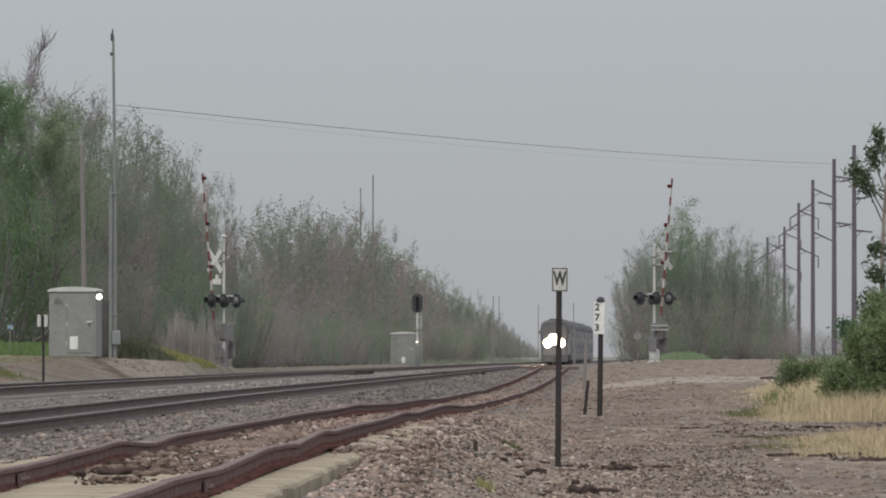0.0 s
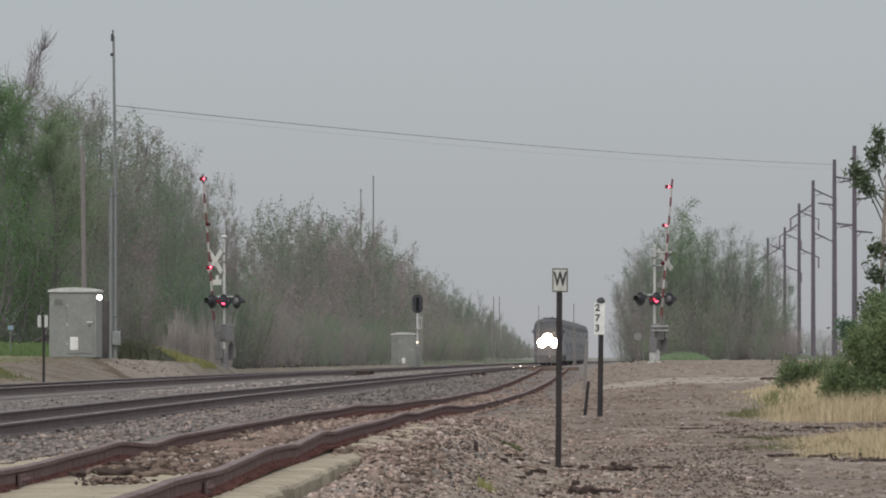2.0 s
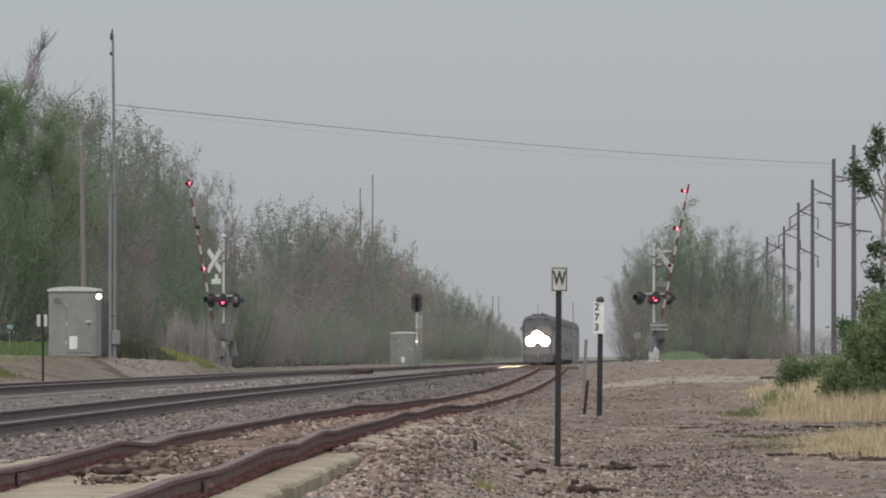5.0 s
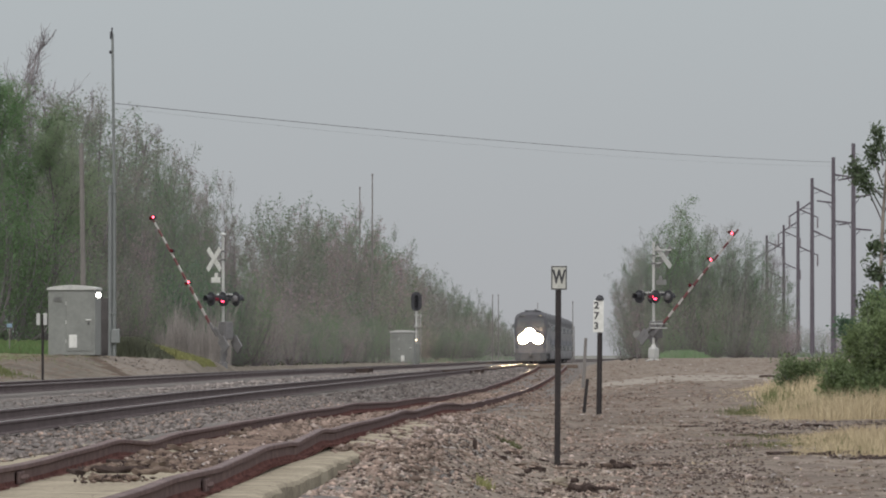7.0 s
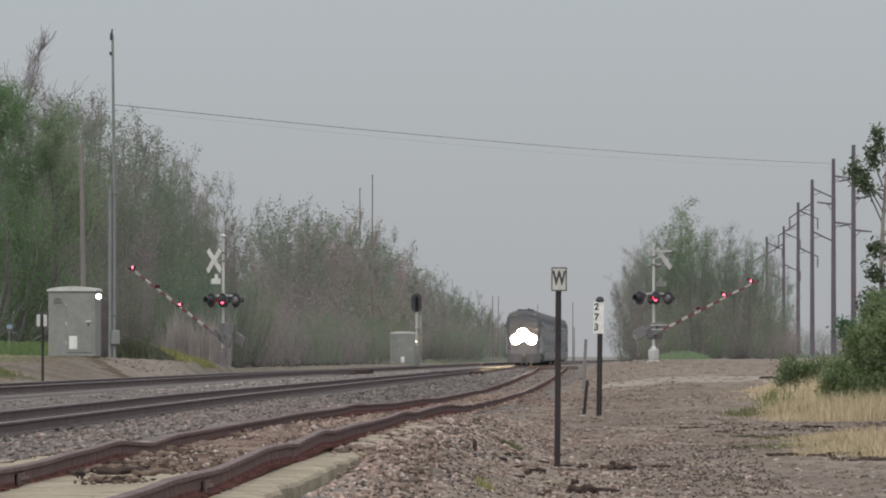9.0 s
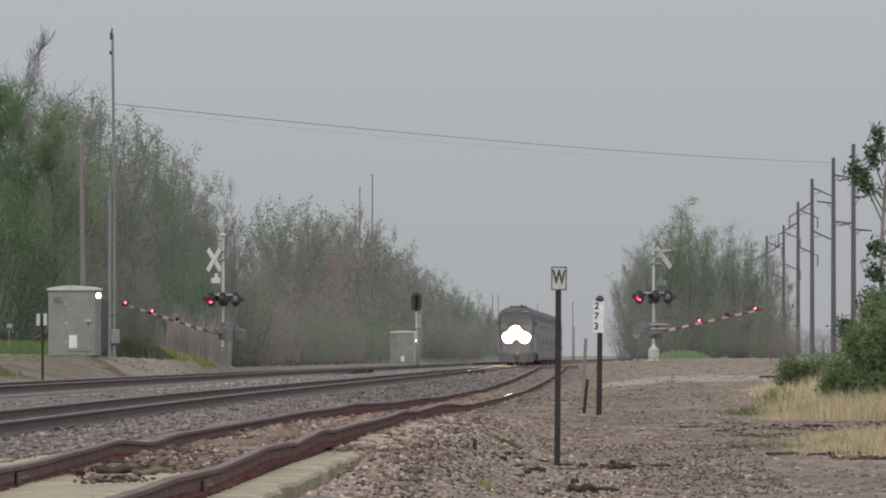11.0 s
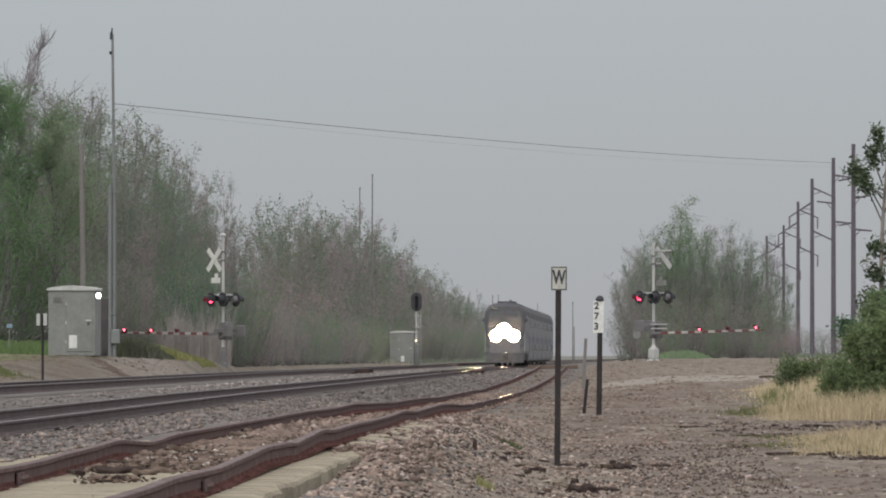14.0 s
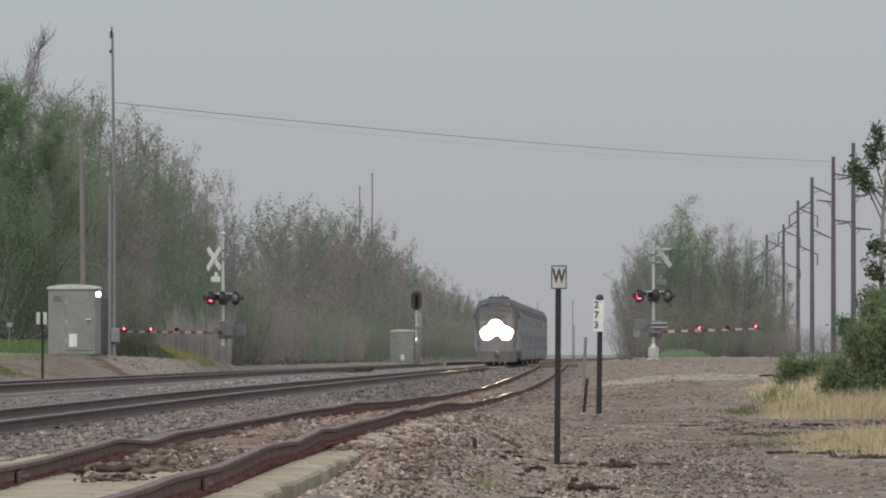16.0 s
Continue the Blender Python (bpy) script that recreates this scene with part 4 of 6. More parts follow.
def crossing_signal(x, y, z, turn, gate_side, label, lamps_at, pivot, drop, lift, spread):
    """turn: degrees by which the road's crossing line is turned; gate_side: +1 where the arm swings towards +x of the signal;
    drop: how far the arm hangs under its shaft; lift and spread: how high and wide the lamps sit."""
    reach = lamps_at[0] + (0.2 if gate_side < 0 else 0.35)
    t = thing("crossing_signal", pose(x, y, z, 0, 0, turn), label, "crossing signal", "crossing signals")
    small = 0.55 if gate_side < 0 else 1.0
    part("base", Shape().lathe((0, 0, 0), (0, 0, 1), [(-0.2, 0.34 * small), (0.03, 0.32 * small), (0.06, 0.2 * small), (0.1, 0.15 * small)], 12).box((0, 0, 0.32), (0.36 * small, 0.34 * small, 0.46), bevel=0.06 * small).lathe((0, 0, 0.52), (0, 0, 1), [(0, 0.16 * small), (0.08, 0.12 * small), (0.16, 0.075)], 12), MECH if gate_side < 0 else ALU, t, "cast junction base")
    part("mast", Shape().tube((0, 0, 0.1), (0, 0, 5.0), 0.068, 0.056, n=12).lathe((0, 0, 5.0), (0, 0, 1), [(0, 0.075), (0.06, 0.075), (0.12, 0.0)], 12), ALU, t, "pale grey tubular mast")
    f = -1 if gate_side < 0 else 1
    for k, a in enumerate((45, -45)):
        s = Shape().box((0, 0, 0), (1.22, 0.018, 0.225), bevel=0.006)
        part("crossbuck_blade", s, WHITE if gate_side < 0 else ALU if k == 0 else BACKGREY, t, "white crossbuck board", m=pose((0.5 if f > 0 else 0.46) * f, (0.10 + 0.025 * k) * f, 4.45 if f > 0 else 4.2, 0, a, 0))
    if f > 0:
        part("top_bar", Shape().box((0.48, 0.06, 4.76), (1.0, 0.05, 0.07), bevel=0.01), ALU, t)
    part("bracket", Shape().box((0.18 * f, 0.06 * f, 4.2), (0.4, 0.05, 0.06), bevel=0.01), ALU, t)
    part("brace", Shape().box((0.2 * f, 0.05 * f, 4.5), (0.5, 0.05, 0.05), bevel=0.008), ALU, t)
    s = part("track_count_sign", Shape().box((0.36 * f, 0.10 * f, 3.37), (0.62, 0.016, 0.22), bevel=0.006).box((0.36 * f, 0.08 * f, 3.53), (0.2, 0.016, 0.24), bevel=0.006), WHITE if gate_side < 0 else BACKGREY, t, "small white track count plate")
    part("crossarm", Shape().tube((-0.62, 0, 2.78 + lift), (0.62, 0, 2.78 + lift), 0.032, n=8).tube((0, -0.32 * spread, 2.78 + lift), (0, 0.36 * spread, 2.78 + lift), 0.04, n=8).lathe((0, 0, 2.68 + lift), (0, 0, 1), [(0, 0.1), (0.2, 0.1), (0.2, 0.0)], 10), ALU, t)
    flaps = []
    for k, (px, py, rz) in enumerate(((-0.39, -0.30, 0), (0.39, -0.30, 0), (0.39, 0.34, 180), (-0.39, 0.34, 180))):
        flaps.append(lamp_head(t, pose(px * spread, py * spread, 2.6 + lift, 0, 0, rz)))
    for px, py in ((-0.39, -0.1), (0.39, 0.1)):
        part("lamp_mount", Shape().box((px * spread, py * spread, 2.72 + lift), (0.05, 0.3, 0.16), bevel=0.01), BLACK, t)
    part("gate_mechanism", Shape().box((0.02, 0.13, 1.33), (0.46, 0.40, 0.72), bevel=0.05).box((0.02, -0.09, 1.3), (0.36, 0.06, 0.5), bevel=0.02), MECH, t, "grey gate mechanism housing")
    if gate_side > 0:
        for z in (1.4, 1.58):
            part("bracket_plate", Shape().box((0.42, -0.1, z), (0.74, 0.3, 0.05), bevel=0.012), ALU, t, "pale mounting plate")
    part("conduit", Shape().tube((0.1, 0.1, 0.3), (0.1, 0.1, 1.0), 0.03, n=8), MECH, t)
    if gate_side < 0:
        part("bell", Shape().lathe((0, 0, 5.1), (0, 0, 1), [(0, 0.03), (0.05, 0.03), (0.06, 0.12), (0.1, 0.13), (0.16, 0.08), (0.18, 0.0)], 14), ALU, t, "pale gong on the mast top")
    for z in (1.02, 1.64, 4.18, 4.52):
        part("clamp", Shape().tube((0, 0, z - 0.03), (0, 0, z + 0.03), 0.095, n=12), MECH, t)
    for px, py in ((-0.24, -0.22), (0.24, -0.22), (0.24, 0.22), (-0.24, 0.22)):
        part("anchor_bolt", Shape().tube((px * small, py * small, 0.0), (px * small, py * small, 0.09), 0.022, n=6), MECH, t)
    # the arm lies along gate_side * x when down
    arm = part("gate_arm", Shape().box((0.15 * gate_side, -0.2, drop), (0.7, 0.05, 0.10), bevel=0.01).box((0.3 * gate_side, -0.2, drop), (0.4, 0.07, 0.13), bevel=0.02).box((0.02 * gate_side, -0.2, drop / 2), (0.2, 0.06, 0.12 - drop), bevel=0.02), MECH, t, "grey gate arm bracket", m=pose(*pivot))
    n = 15
    for k in range(n):
        l = (reach - 0.5) / n
        x0 = 0.5 + k * l
        w = 0.115 - 0.04 * k / n
        part("stripe", Shape().box(((x0 + l / 2) * gate_side, -0.2, drop), (l, 0.045, w), bevel=0.008), ARMRED if k % 2 == 0 else ARMWHITE, arm, "red band" if k % 2 == 0 else "white band")
    back = -gate_side  # two weighted plates swing behind the hinge, one on either side of the housing
    for side_y in (-0.2, 0.46):
        plate = Shape().box((0.34 * back, side_y, 0), (0.66, 0.05, 0.16), bevel=0.02).box((0.78 * back, side_y, -0.02), (0.62, 0.07, 0.46), bevel=0.03)
        part("counterweight", plate.tube((0.66 * back, side_y - 0.06, 0.05), (0.66 * back, side_y + 0.06, 0.05), 0.05, n=10), MECH, arm, "grey counterweight plate")
    part("hinge_shaft", Shape().tube((0, -0.24, 0), (0, 0.5, 0), 0.05, n=10), MECH, arm)
    lamps = []
    up = drop + 0.11
    for at in lamps_at:
        part("arm_lamp", Shape().lathe((at * gate_side, -0.24, up), (0, 1, 0), [(0, 0.075), (0.1, 0.075), (0.13, 0.05), (0.135, 0.0)], 12).lathe((at * gate_side, -0.24, up), (0, -1, 0), [(0, 0.075), (0.001, 0.048)], 12).lathe((at * gate_side, -0.24, up), (0, -1, 0), [(0, 0.048), (0.025, 0.038), (0.035, 0.0)], 12, 1), (BLACK, TIPGLOW), arm, "red arm lamp")
        # Added cover: blocks the arm lamp's steady glow while it is off.
        lamps.append(part("lamp_cover", Shape().lathe((0, 0.02, -0.08 * gate_side), (0, -1, 0), [(0.0, 0.085), (0.05, 0.082), (0.065, 0.0)], 12), REDDARK, arm, "dark red cover added to hide the glowing lamp", m=pose(at * gate_side, -0.25, up + 0.08 * gate_side)))
    return arm, flaps, lamps


WEST_PIVOT, EAST_PIVOT = (-0.2, 0, 1.36), (0.165, 0, 1.56)
west = crossing_signal(-8.82, 341, 0.44, -52, -1, "railroad crossing signal with crossbuck, red lamps and striped gate", (6.25, 4.39, 2.64), WEST_PIVOT, -0.14, 0.0, 1.0)
east = crossing_signal(9.10, 365, 0.55, -45, 1, "crossing signal seen from behind with striped gate arm", (6.07, 4.4, 2.77), EAST_PIVOT, -0.365, 0.15, 1.22)


# ---- sheds, signals and poles ----
def case(x, y, z, w, dp, h, label, lit):
    t = thing("equipment_case", pose(x, y, z, 0, 0, -4), label, "equipment case", "signal equipment cases")
    part("body", Shape().box((0, 0, h * 0.47), (w, dp, h * 0.94), bevel=0.02), GREYBOX, t)
    r = Shape()
    r.loft([[(-w / 2 - 0.04, yy, h * 0.93), (w / 2 + 0.04, yy, h * 0.93), (w / 2 + 0.04, yy, h * 0.955)] + [(w / 2 * q, yy, h * (0.965 + 0.035 * (1 - q * q))) for q in (0.9, 0.6, 0.3, 0, -0.3, -0.6, -0.9)] + [(-w / 2 - 0.04, yy, h * 0.955)] for yy in (-dp / 2 - 0.06, dp / 2 + 0.06)])
    part("roof", r, ALU, t, "low pale arched roof")
    d = part("door", Shape().box((w * 0.16, -dp / 2 - 0.012, h * 0.47), (w * 0.55, 0.03, h * 0.82), bevel=0.01), GREYBOX, t)
    part("handle", Shape().box((w * 0.36, -dp / 2 - 0.045, h * 0.5), (0.2, 0.04, 0.06), bevel=0.012), ALU, d, "pale latch handle")
    part("notice", Shape().box((w * 0.03, -dp / 2 - 0.032, h * 0.2), (0.27, 0.012, 0.44), bevel=0.004), WHITE, d, "white paper notice")
    for z in (0.2, 0.47, 0.74):
        part("hinge", Shape().tube((-w * 0.12, -dp / 2 - 0.035, h * z - 0.06), (-w * 0.12, -dp / 2 - 0.035, h * z + 0.06), 0.018, n=8), ALU, d)
    vent = part("vent", Shape().box((-w * 0.3, -dp / 2 - 0.01, h * 0.8), (0.3, 0.02, 0.2), bevel=0.005), GREYBOX, t, "louvred vent")
    for k in range(4):
        part("louvre", Shape().box((-w * 0.3, -dp / 2 - 0.026, h * 0.8 - 0.066 + 0.044 * k), (0.26, 0.02, 0.014)), MECH, vent)
    part("padlock", Shape().box((w * 0.36, -dp / 2 - 0.06, h * 0.455), (0.05, 0.03, 0.07), bevel=0.008), BLACK, d)
    part("foundation", Shape().box((0, 0, -0.08), (w * 0.9, dp * 0.9, 0.2), bevel=0.02), CONCRETE, t)
    if lit:
        lamp = part("lamp", Shape().box((w / 2 + 0.12, -dp / 2 - 0.02, h * 0.86), (0.24, 0.12, 0.2), bevel=0.03), BLACK, t, "small floodlight")
        part("lamp_glass", Shape().lathe((w / 2 + 0.12, -dp / 2 - 0.08, h * 0.855), (0, -1, 0), [(0, 0.10), (0.04, 0.085), (0.05, 0.0)], 12), LAMPGLOW, lamp, "glowing lamp glass")


case(-12.49, 288, 0.78, 1.6, 1.8, 2.38, "pale grey metal equipment case with a lit lamp", True)
case(-3.05, 653, 0.0, 1.85, 1.5, 2.72, "pale grey equipment case beside the main line", False)


# Added box that gives a narrow dark strip beside the case.
cabinet = thing("meter_cabinet", pose(-11.62, 291.5, 0.74), "narrow dark upright box beside an equipment case", "cabinet")
part("body", Shape().box((0, 0, 1.0), (0.26, 0.4, 2.0), bevel=0.015), DARKBOX, cabinet)
part("door", Shape().box((0.01, -0.21, 1.0), (0.2, 0.02, 1.8), bevel=0.006), DARKBOX, cabinet)
part("footing", Shape().box((0, 0, -0.06), (0.36, 0.5, 0.16), bevel=0.02), CONCRETE, cabinet)


def signal_mast():
    t = thing("block_signal", pose(-2.0, 656, 0.0), "dark signal head on a pale mast", "railway signal")
    part("mast", Shape().tube((0, 0, 0), (0, 0, 4.3), 0.09, 0.08, n=10), ALU, t)
    part("base_case", Shape().box((0.0, 0.12, 0.82), (0.5, 0.42, 1.75), bevel=0.04), GREYBOX, t, "grey cabinet at the foot of the mast")
    head = Shape()
    out = [(0.42 * math.cos(a), 0, (0.42 * math.sin(a)) + (0.32 if math.sin(a) > 0 else -0.32)) for a in np.linspace(0, 2 * math.pi, 24, endpoint=False)]
    head.loft([[(px, yy, 4.95 + pz) for px, _, pz in out] for yy in (-0.12, -0.06)])
    hd = part("signal_head", head.box((0, 0.05, 4.95), (0.4, 0.25, 1.1), bevel=0.05), BLACK, t, "oval black backing board")
    for k in (-0.36, 0.0, 0.36):
        part("visor", Shape().lathe((0, -0.12, 4.95 + k), (0, -1, 0), [(0, 0.14), (0.25, 0.13), (0.25, 0.12), (0.02, 0.12)], 12), BLACK, hd)
    ladder = part("ladder", Shape().tube((0.15, 0.1, 0.2), (0.15, 0.1, 4.2), 0.02, n=6).tube((0.35, 0.1, 0.2), (0.35, 0.1, 4.2), 0.02, n=6), ALU, t)
    rung = Shape().tube((0.15, 0.1, 0), (0.35, 0.1, 0), 0.014, n=6).mesh("rung", ALU)
    for k in range(12):
        part("rung", rung, ALU, ladder, m=pose(0, 0, 0.45 + 0.31 * k))
    part("platform_rail", Shape().tube((0.3, -0.25, 3.03), (0.3, -0.25, 3.9), 0.018, n=6).tube((0.3, -0.25, 3.9), (-0.2, -0.25, 3.9), 0.018, n=6), ALU, t)
    part("conduit", Shape().tube((-0.13, 0.05, 1.6), (-0.13, 0.05, 4.4), 0.025, n=6), MECH, t)
    part("platform", Shape().box((0.05, 0, 3.0), (0.5, 0.5, 0.06), bevel=0.01), ALU, t)
    part("marker_light", Shape().lathe((-0.02, -0.1, 1.95), (0, -1, 0), [(0, 0.075), (0.1, 0.07), (0.12, 0.0)], 12), AMBERGLOW, t, "small lit amber lamp")


signal_mast()

mast = thing("steel_mast", pose(-11.7, 300, 0.66), "tall galvanised mast with a thick lower tube", "pole")
part("lower_tube", Shape().tube((-0.07, 0, 0), (-0.05, 0, 6.15), 0.08, 0.075, n=12).tube((0.085, 0.02, 0), (0.085, 0.02, 6.3), 0.072, 0.065, n=12), STEELPOLE, mast)
part("upper_tube", Shape().tube((0.08, 0.0, 6.2), (0.02, 0, 11.5), 0.06, 0.045, n=10), STEELPOLE, mast)
part("antenna", Shape().box((-0.02, 0, 11.45), (0.1, 0.1, 0.26), bevel=0.02).box((-0.04, 0, 10.85), (0.1, 0.1, 0.12), bevel=0.02).tube((0.0, 0, 11.4), (0.0, 0, 11.72), 0.03, n=6), BLACK, mast)
for z in (1.6, 5.9):
    part("clamp", Shape().box((0.01, 0.0, z), (0.34, 0.2, 0.05), bevel=0.012), STEELPOLE, mast)
part("box", Shape().box((0.14, -0.12, 0.8), (0.3, 0.2, 0.5), bevel=0.03), STEELPOLE, mast)
single("utility_pole", Shape().tube((0, 0, 0), (-0.12, 0, 8.35), 0.12, 0.085, n=10), GREYPOLE, "grey weathered wooden pole among trees", "pole", m=pose(-13.3, 315, 0.3))
for x, d, top, r in ((-7.05, 725, 15.1, 0.10), (-5.82, 705, 15.8, 0.11), (5.4, 910, 7.2, 0.09), (9.0, 800, 5.6, 0.06), (12.4, 805, 5.8, 0.08), (12.3, 790, 3.4, 0.08), (6.95, 1050, 8.2, 0.1)):
    single("distant_pole", Shape().tube((0, 0, 0), (0, 0, top), r * 0.7, r * 0.45, n=8).box((0, 0, top), (r * 1.2, r * 1.2, 0.2), bevel=0.02), GREYPOLE, "thin grey pole in the distance", "pole", "distant poles", m=pose(x, d, 0.0))


SLOPING = ((1, 0.7, 0.85, 1.9), (-1, 1.9, 1.25, 1.9), (1, 4.2, 0.9, 1.9))
ARMS = {0: ((-1, 2.3, 0.2, 1.05), (-1, 5.35, 0.2, 1.0), (1, 3.7, -0.2, 1.2), (1, 5.8, 0.12, 1.25)),  # side, distance below the top, fall, reach
        1: ((1, 1.25, 0.15, 1.15), (1, 4.6, 0.12, 1.1), (-1, 3.3, -0.15, 1.2))}


def transmission_poles():
    spots = [(28.0, 577, 15.0), (28.3, 613, 14.9), (29.9, 685, 14.9), (33.3, 793, 15.0), (37.8, 938, 15.0), (38.8, 1013, 14.9)]
    for k, (x, d, h) in enumerate(spots):
        t = thing("transmission_pole", pose(x, d, 0.2), "tall brown wooden power pole with sloping crossarms", "power pole", "power line poles")
        part("pole", Shape().tube((0, 0, -0.5), (0, 0, h), 0.21, 0.135, n=10), POLEWOOD, t)
        for sgn, top, drop, reach in ARMS.get(k, SLOPING):
            z0 = h - top
            a = part("crossarm", Shape().tube((0, 0, z0), (sgn * reach, 0, z0 - drop), 0.085, 0.06, n=6).tube((0, 0, z0 - 0.6), (sgn * reach * 0.4, 0, z0 - drop * 0.42), 0.03, n=5), POLEWOOD, t)
            if reach > 1.5:
                part("insulator", Shape().lathe((sgn * reach * 0.96, 0, z0 - drop), (0, 0, -1), [(0, 0.02)] + [q for i in range(6) for q in ((0.1 + i * 0.15, 0.05), (0.15 + i * 0.15, 0.1))] + [(1.0, 0.02)], 8), CERAMIC, a, "hanging insulator string")
        part("ground_wire", Shape().tube((-0.19, -0.1, 0), (-0.13, -0.08, h - 0.4), 0.012, n=5), CERAMIC, t)


transmission_poles()


def cable(name, a, b, sag, r, label):
    s = Shape()
    a, b = Vector(a), Vector(b)
    pts = [a.lerp(b, t) - Vector((0, 0, sag * 4 * t * (1 - t))) for t in np.linspace(0, 1, 40)]
    s.loft([[p + Vector((r * math.cos(q) * 0.6, -r * math.cos(q), r * math.sin(q))) for q in (0.5, 2.1, 3.7, 5.3)] for p in pts])
    single(name, s, WIRE, label, "cable")


cable("overhead_cable", (-11.6, 300, 9.7), (28.2, 613, 14.75), 0.3, 0.016, "thin grey overhead cable from mast to power pole")
cable("overhead_cable", (-11.6, 300, 9.55), (28.2, 613, 14.45), 0.42, 0.004, "thin grey overhead cable from mast to power pole")


# ---- trees and shrubs ----
def grow(seed, height, reach, limbs, subs, twigs, stems=1, clear=0.18, rise=0.55, fine=0.004, detail=2, wander=0.16):
    """Tapered stems with limbs, branches and twigs; returns pieces and the twigs that carry leaves."""
    rng = random.Random(seed)
    pieces, tips = [], []

    def stroke(p, way, length, r, n, wander, up, solid=True):
        pts = [p]
        for k in range(n):
            way = (way + Vector((rng.gauss(0, wander), rng.gauss(0, wander), rng.gauss(0, wander) + up))).normalized()
            q = pts[-1] + way * (length / n)
            r1 = r * (1 - 0.9 * (k + 1) / n)
            if solid:
                pieces.append((pts[-1], q, max(r * (1 - 0.9 * k / n), fine), max(r1, fine * 0.8)))
            pts.append(q)
        return pts, way

    for s in range(stems):
        lean = Vector((rng.gauss(0, 0.05 + 0.12 * (stems > 1)), rng.gauss(0, 0.05 + 0.12 * (stems > 1)), 1)).normalized()
        base = Vector((rng.gauss(0, 0.25), rng.gauss(0, 0.25), -0.15)) if stems > 1 else Vector((0, 0, -0.2))
        hs = height * (rng.uniform(0.7, 1.0) if stems > 1 else 1.0)
        trunk, _ = stroke(base, lean, hs * 0.92, 0.016 * height if stems == 1 else 0.012 * height, 9, 0.06, 0.03)
        for k in range(limbs):
            t = clear + (0.97 - clear) * (k + rng.random()) / limbs
            i = min(int(t * 9), 8)
            p = trunk[i].lerp(trunk[i + 1], t * 9 - i)
            a = rng.uniform(0, 2 * math.pi)
            ln = reach * height * (1.1 - 0.75 * abs(t - 0.4)) * rng.uniform(0.6, 1.1) * (1 - 0.55 * max(0, t - 0.5))
            way = Vector((math.cos(a), math.sin(a), rise + 0.7 * t))
            limb, w = stroke(p, way.normalized(), ln, 0.0050 * height * (1.2 - t), 5, wander, 0.06)
            for b in range(subs):
                i = rng.randint(1, 4)
                q = limb[i].lerp(limb[i + 1], rng.random()) if i < 5 else limb[5]
                way = (w + Vector((rng.gauss(0, 0.6), rng.gauss(0, 0.6), rng.gauss(0.35, 0.4)))).normalized()
                br, w2 = stroke(q, way, ln * rng.uniform(0.3, 0.55), 0.0016 * height, 3, 0.2, 0.08, detail >= 1)
                for c in range(twigs):
                    i = rng.randint(0, 2)
                    q2 = br[i].lerp(br[i + 1], rng.random())
                    way = (w2 + Vector((rng.gauss(0, 0.55), rng.gauss(0, 0.55), rng.gauss(0.4, 0.4)))).normalized()
                    tw, _ = stroke(q2, way, ln * rng.uniform(0.15, 0.38), 0.0008 * height, 2, 0.2, 0.08, detail >= 2)
                    tips += [(tw[0], tw[1]), (tw[1], tw[2])]
    return pieces, tips


def thicket(seed, height, width, stems, twigs, low=0.1, drop=0.5, fine=0.006, detail=2, long=0.11, fan=1.25):
    """Many slim stems that fan out to a rounded top, set with steep twigs all the way up."""
    rng = random.Random(seed)
    pieces, tips = [], []
    for s in range(stems):
        a, q = 2 * math.pi * (s * 0.618 + rng.uniform(-0.1, 0.1)), math.sqrt((s + rng.random()) / stems)
        top = height * (1 - drop * q ** 2) * rng.uniform(0.84, 1.0)
        end = Vector((width * q * math.cos(a), width * q * math.sin(a), top))
        root = Vector((0.3 * end.x, 0.3 * end.y, -0.15))
        bow = Vector((rng.gauss(0, 0.06), rng.gauss(0, 0.06), 0)) * height
        n = 7
        pts = [Vector((root.x + (end.x - root.x) * t ** fan, root.y + (end.y - root.y) * t ** fan, root.z + (end.z - root.z) * t)) + bow * math.sin(3.14 * t) for t in np.linspace(0, 1, n + 1)]
        pts[0] = Vector((0.0, 0.0, -0.2))
        r = 0.0075 * height * rng.uniform(0.7, 1.2)
        for k in range(n):
            pieces.append((pts[k], pts[k + 1], max(r * (1 - 0.9 * k / n), fine), max(r * (1 - 0.9 * (k + 1) / n), fine)))
        for k in range(twigs):
            t = low + (1 - low) * (k + rng.random()) / twigs
            i = min(int(t * n), n - 1)
            p = pts[i].lerp(pts[i + 1], t * n - i)
            along = (pts[i + 1] - pts[i]).normalized()
            for c in range(2):
                way = (along * 0.7 + Vector((rng.gauss(0, 0.75), rng.gauss(0, 0.75), rng.uniform(-0.1, 0.5)))).normalized()
                ln = long * height * rng.uniform(0.4, 1.2) * (1.15 - 0.45 * t)
                m = p + way * ln * 0.55
                e = m + (way + Vector((rng.gauss(0, 0.25), rng.gauss(0, 0.25), 0.35))).normalized() * ln * 0.45
                if detail >= 1:
                    pieces += [(p, m, fine * 1.2, fine), (m, e, fine, fine * 0.7)]
                tips += [(p, m), (m, e)]
                if detail >= 2:
                    f = m + (way + Vector((rng.gauss(0, 0.7), rng.gauss(0, 0.7), 0.4))).normalized() * ln * 0.4
                    pieces.append((m, f, fine * 0.9, fine * 0.6))
                    tips.append((m, f))
    return pieces, tips


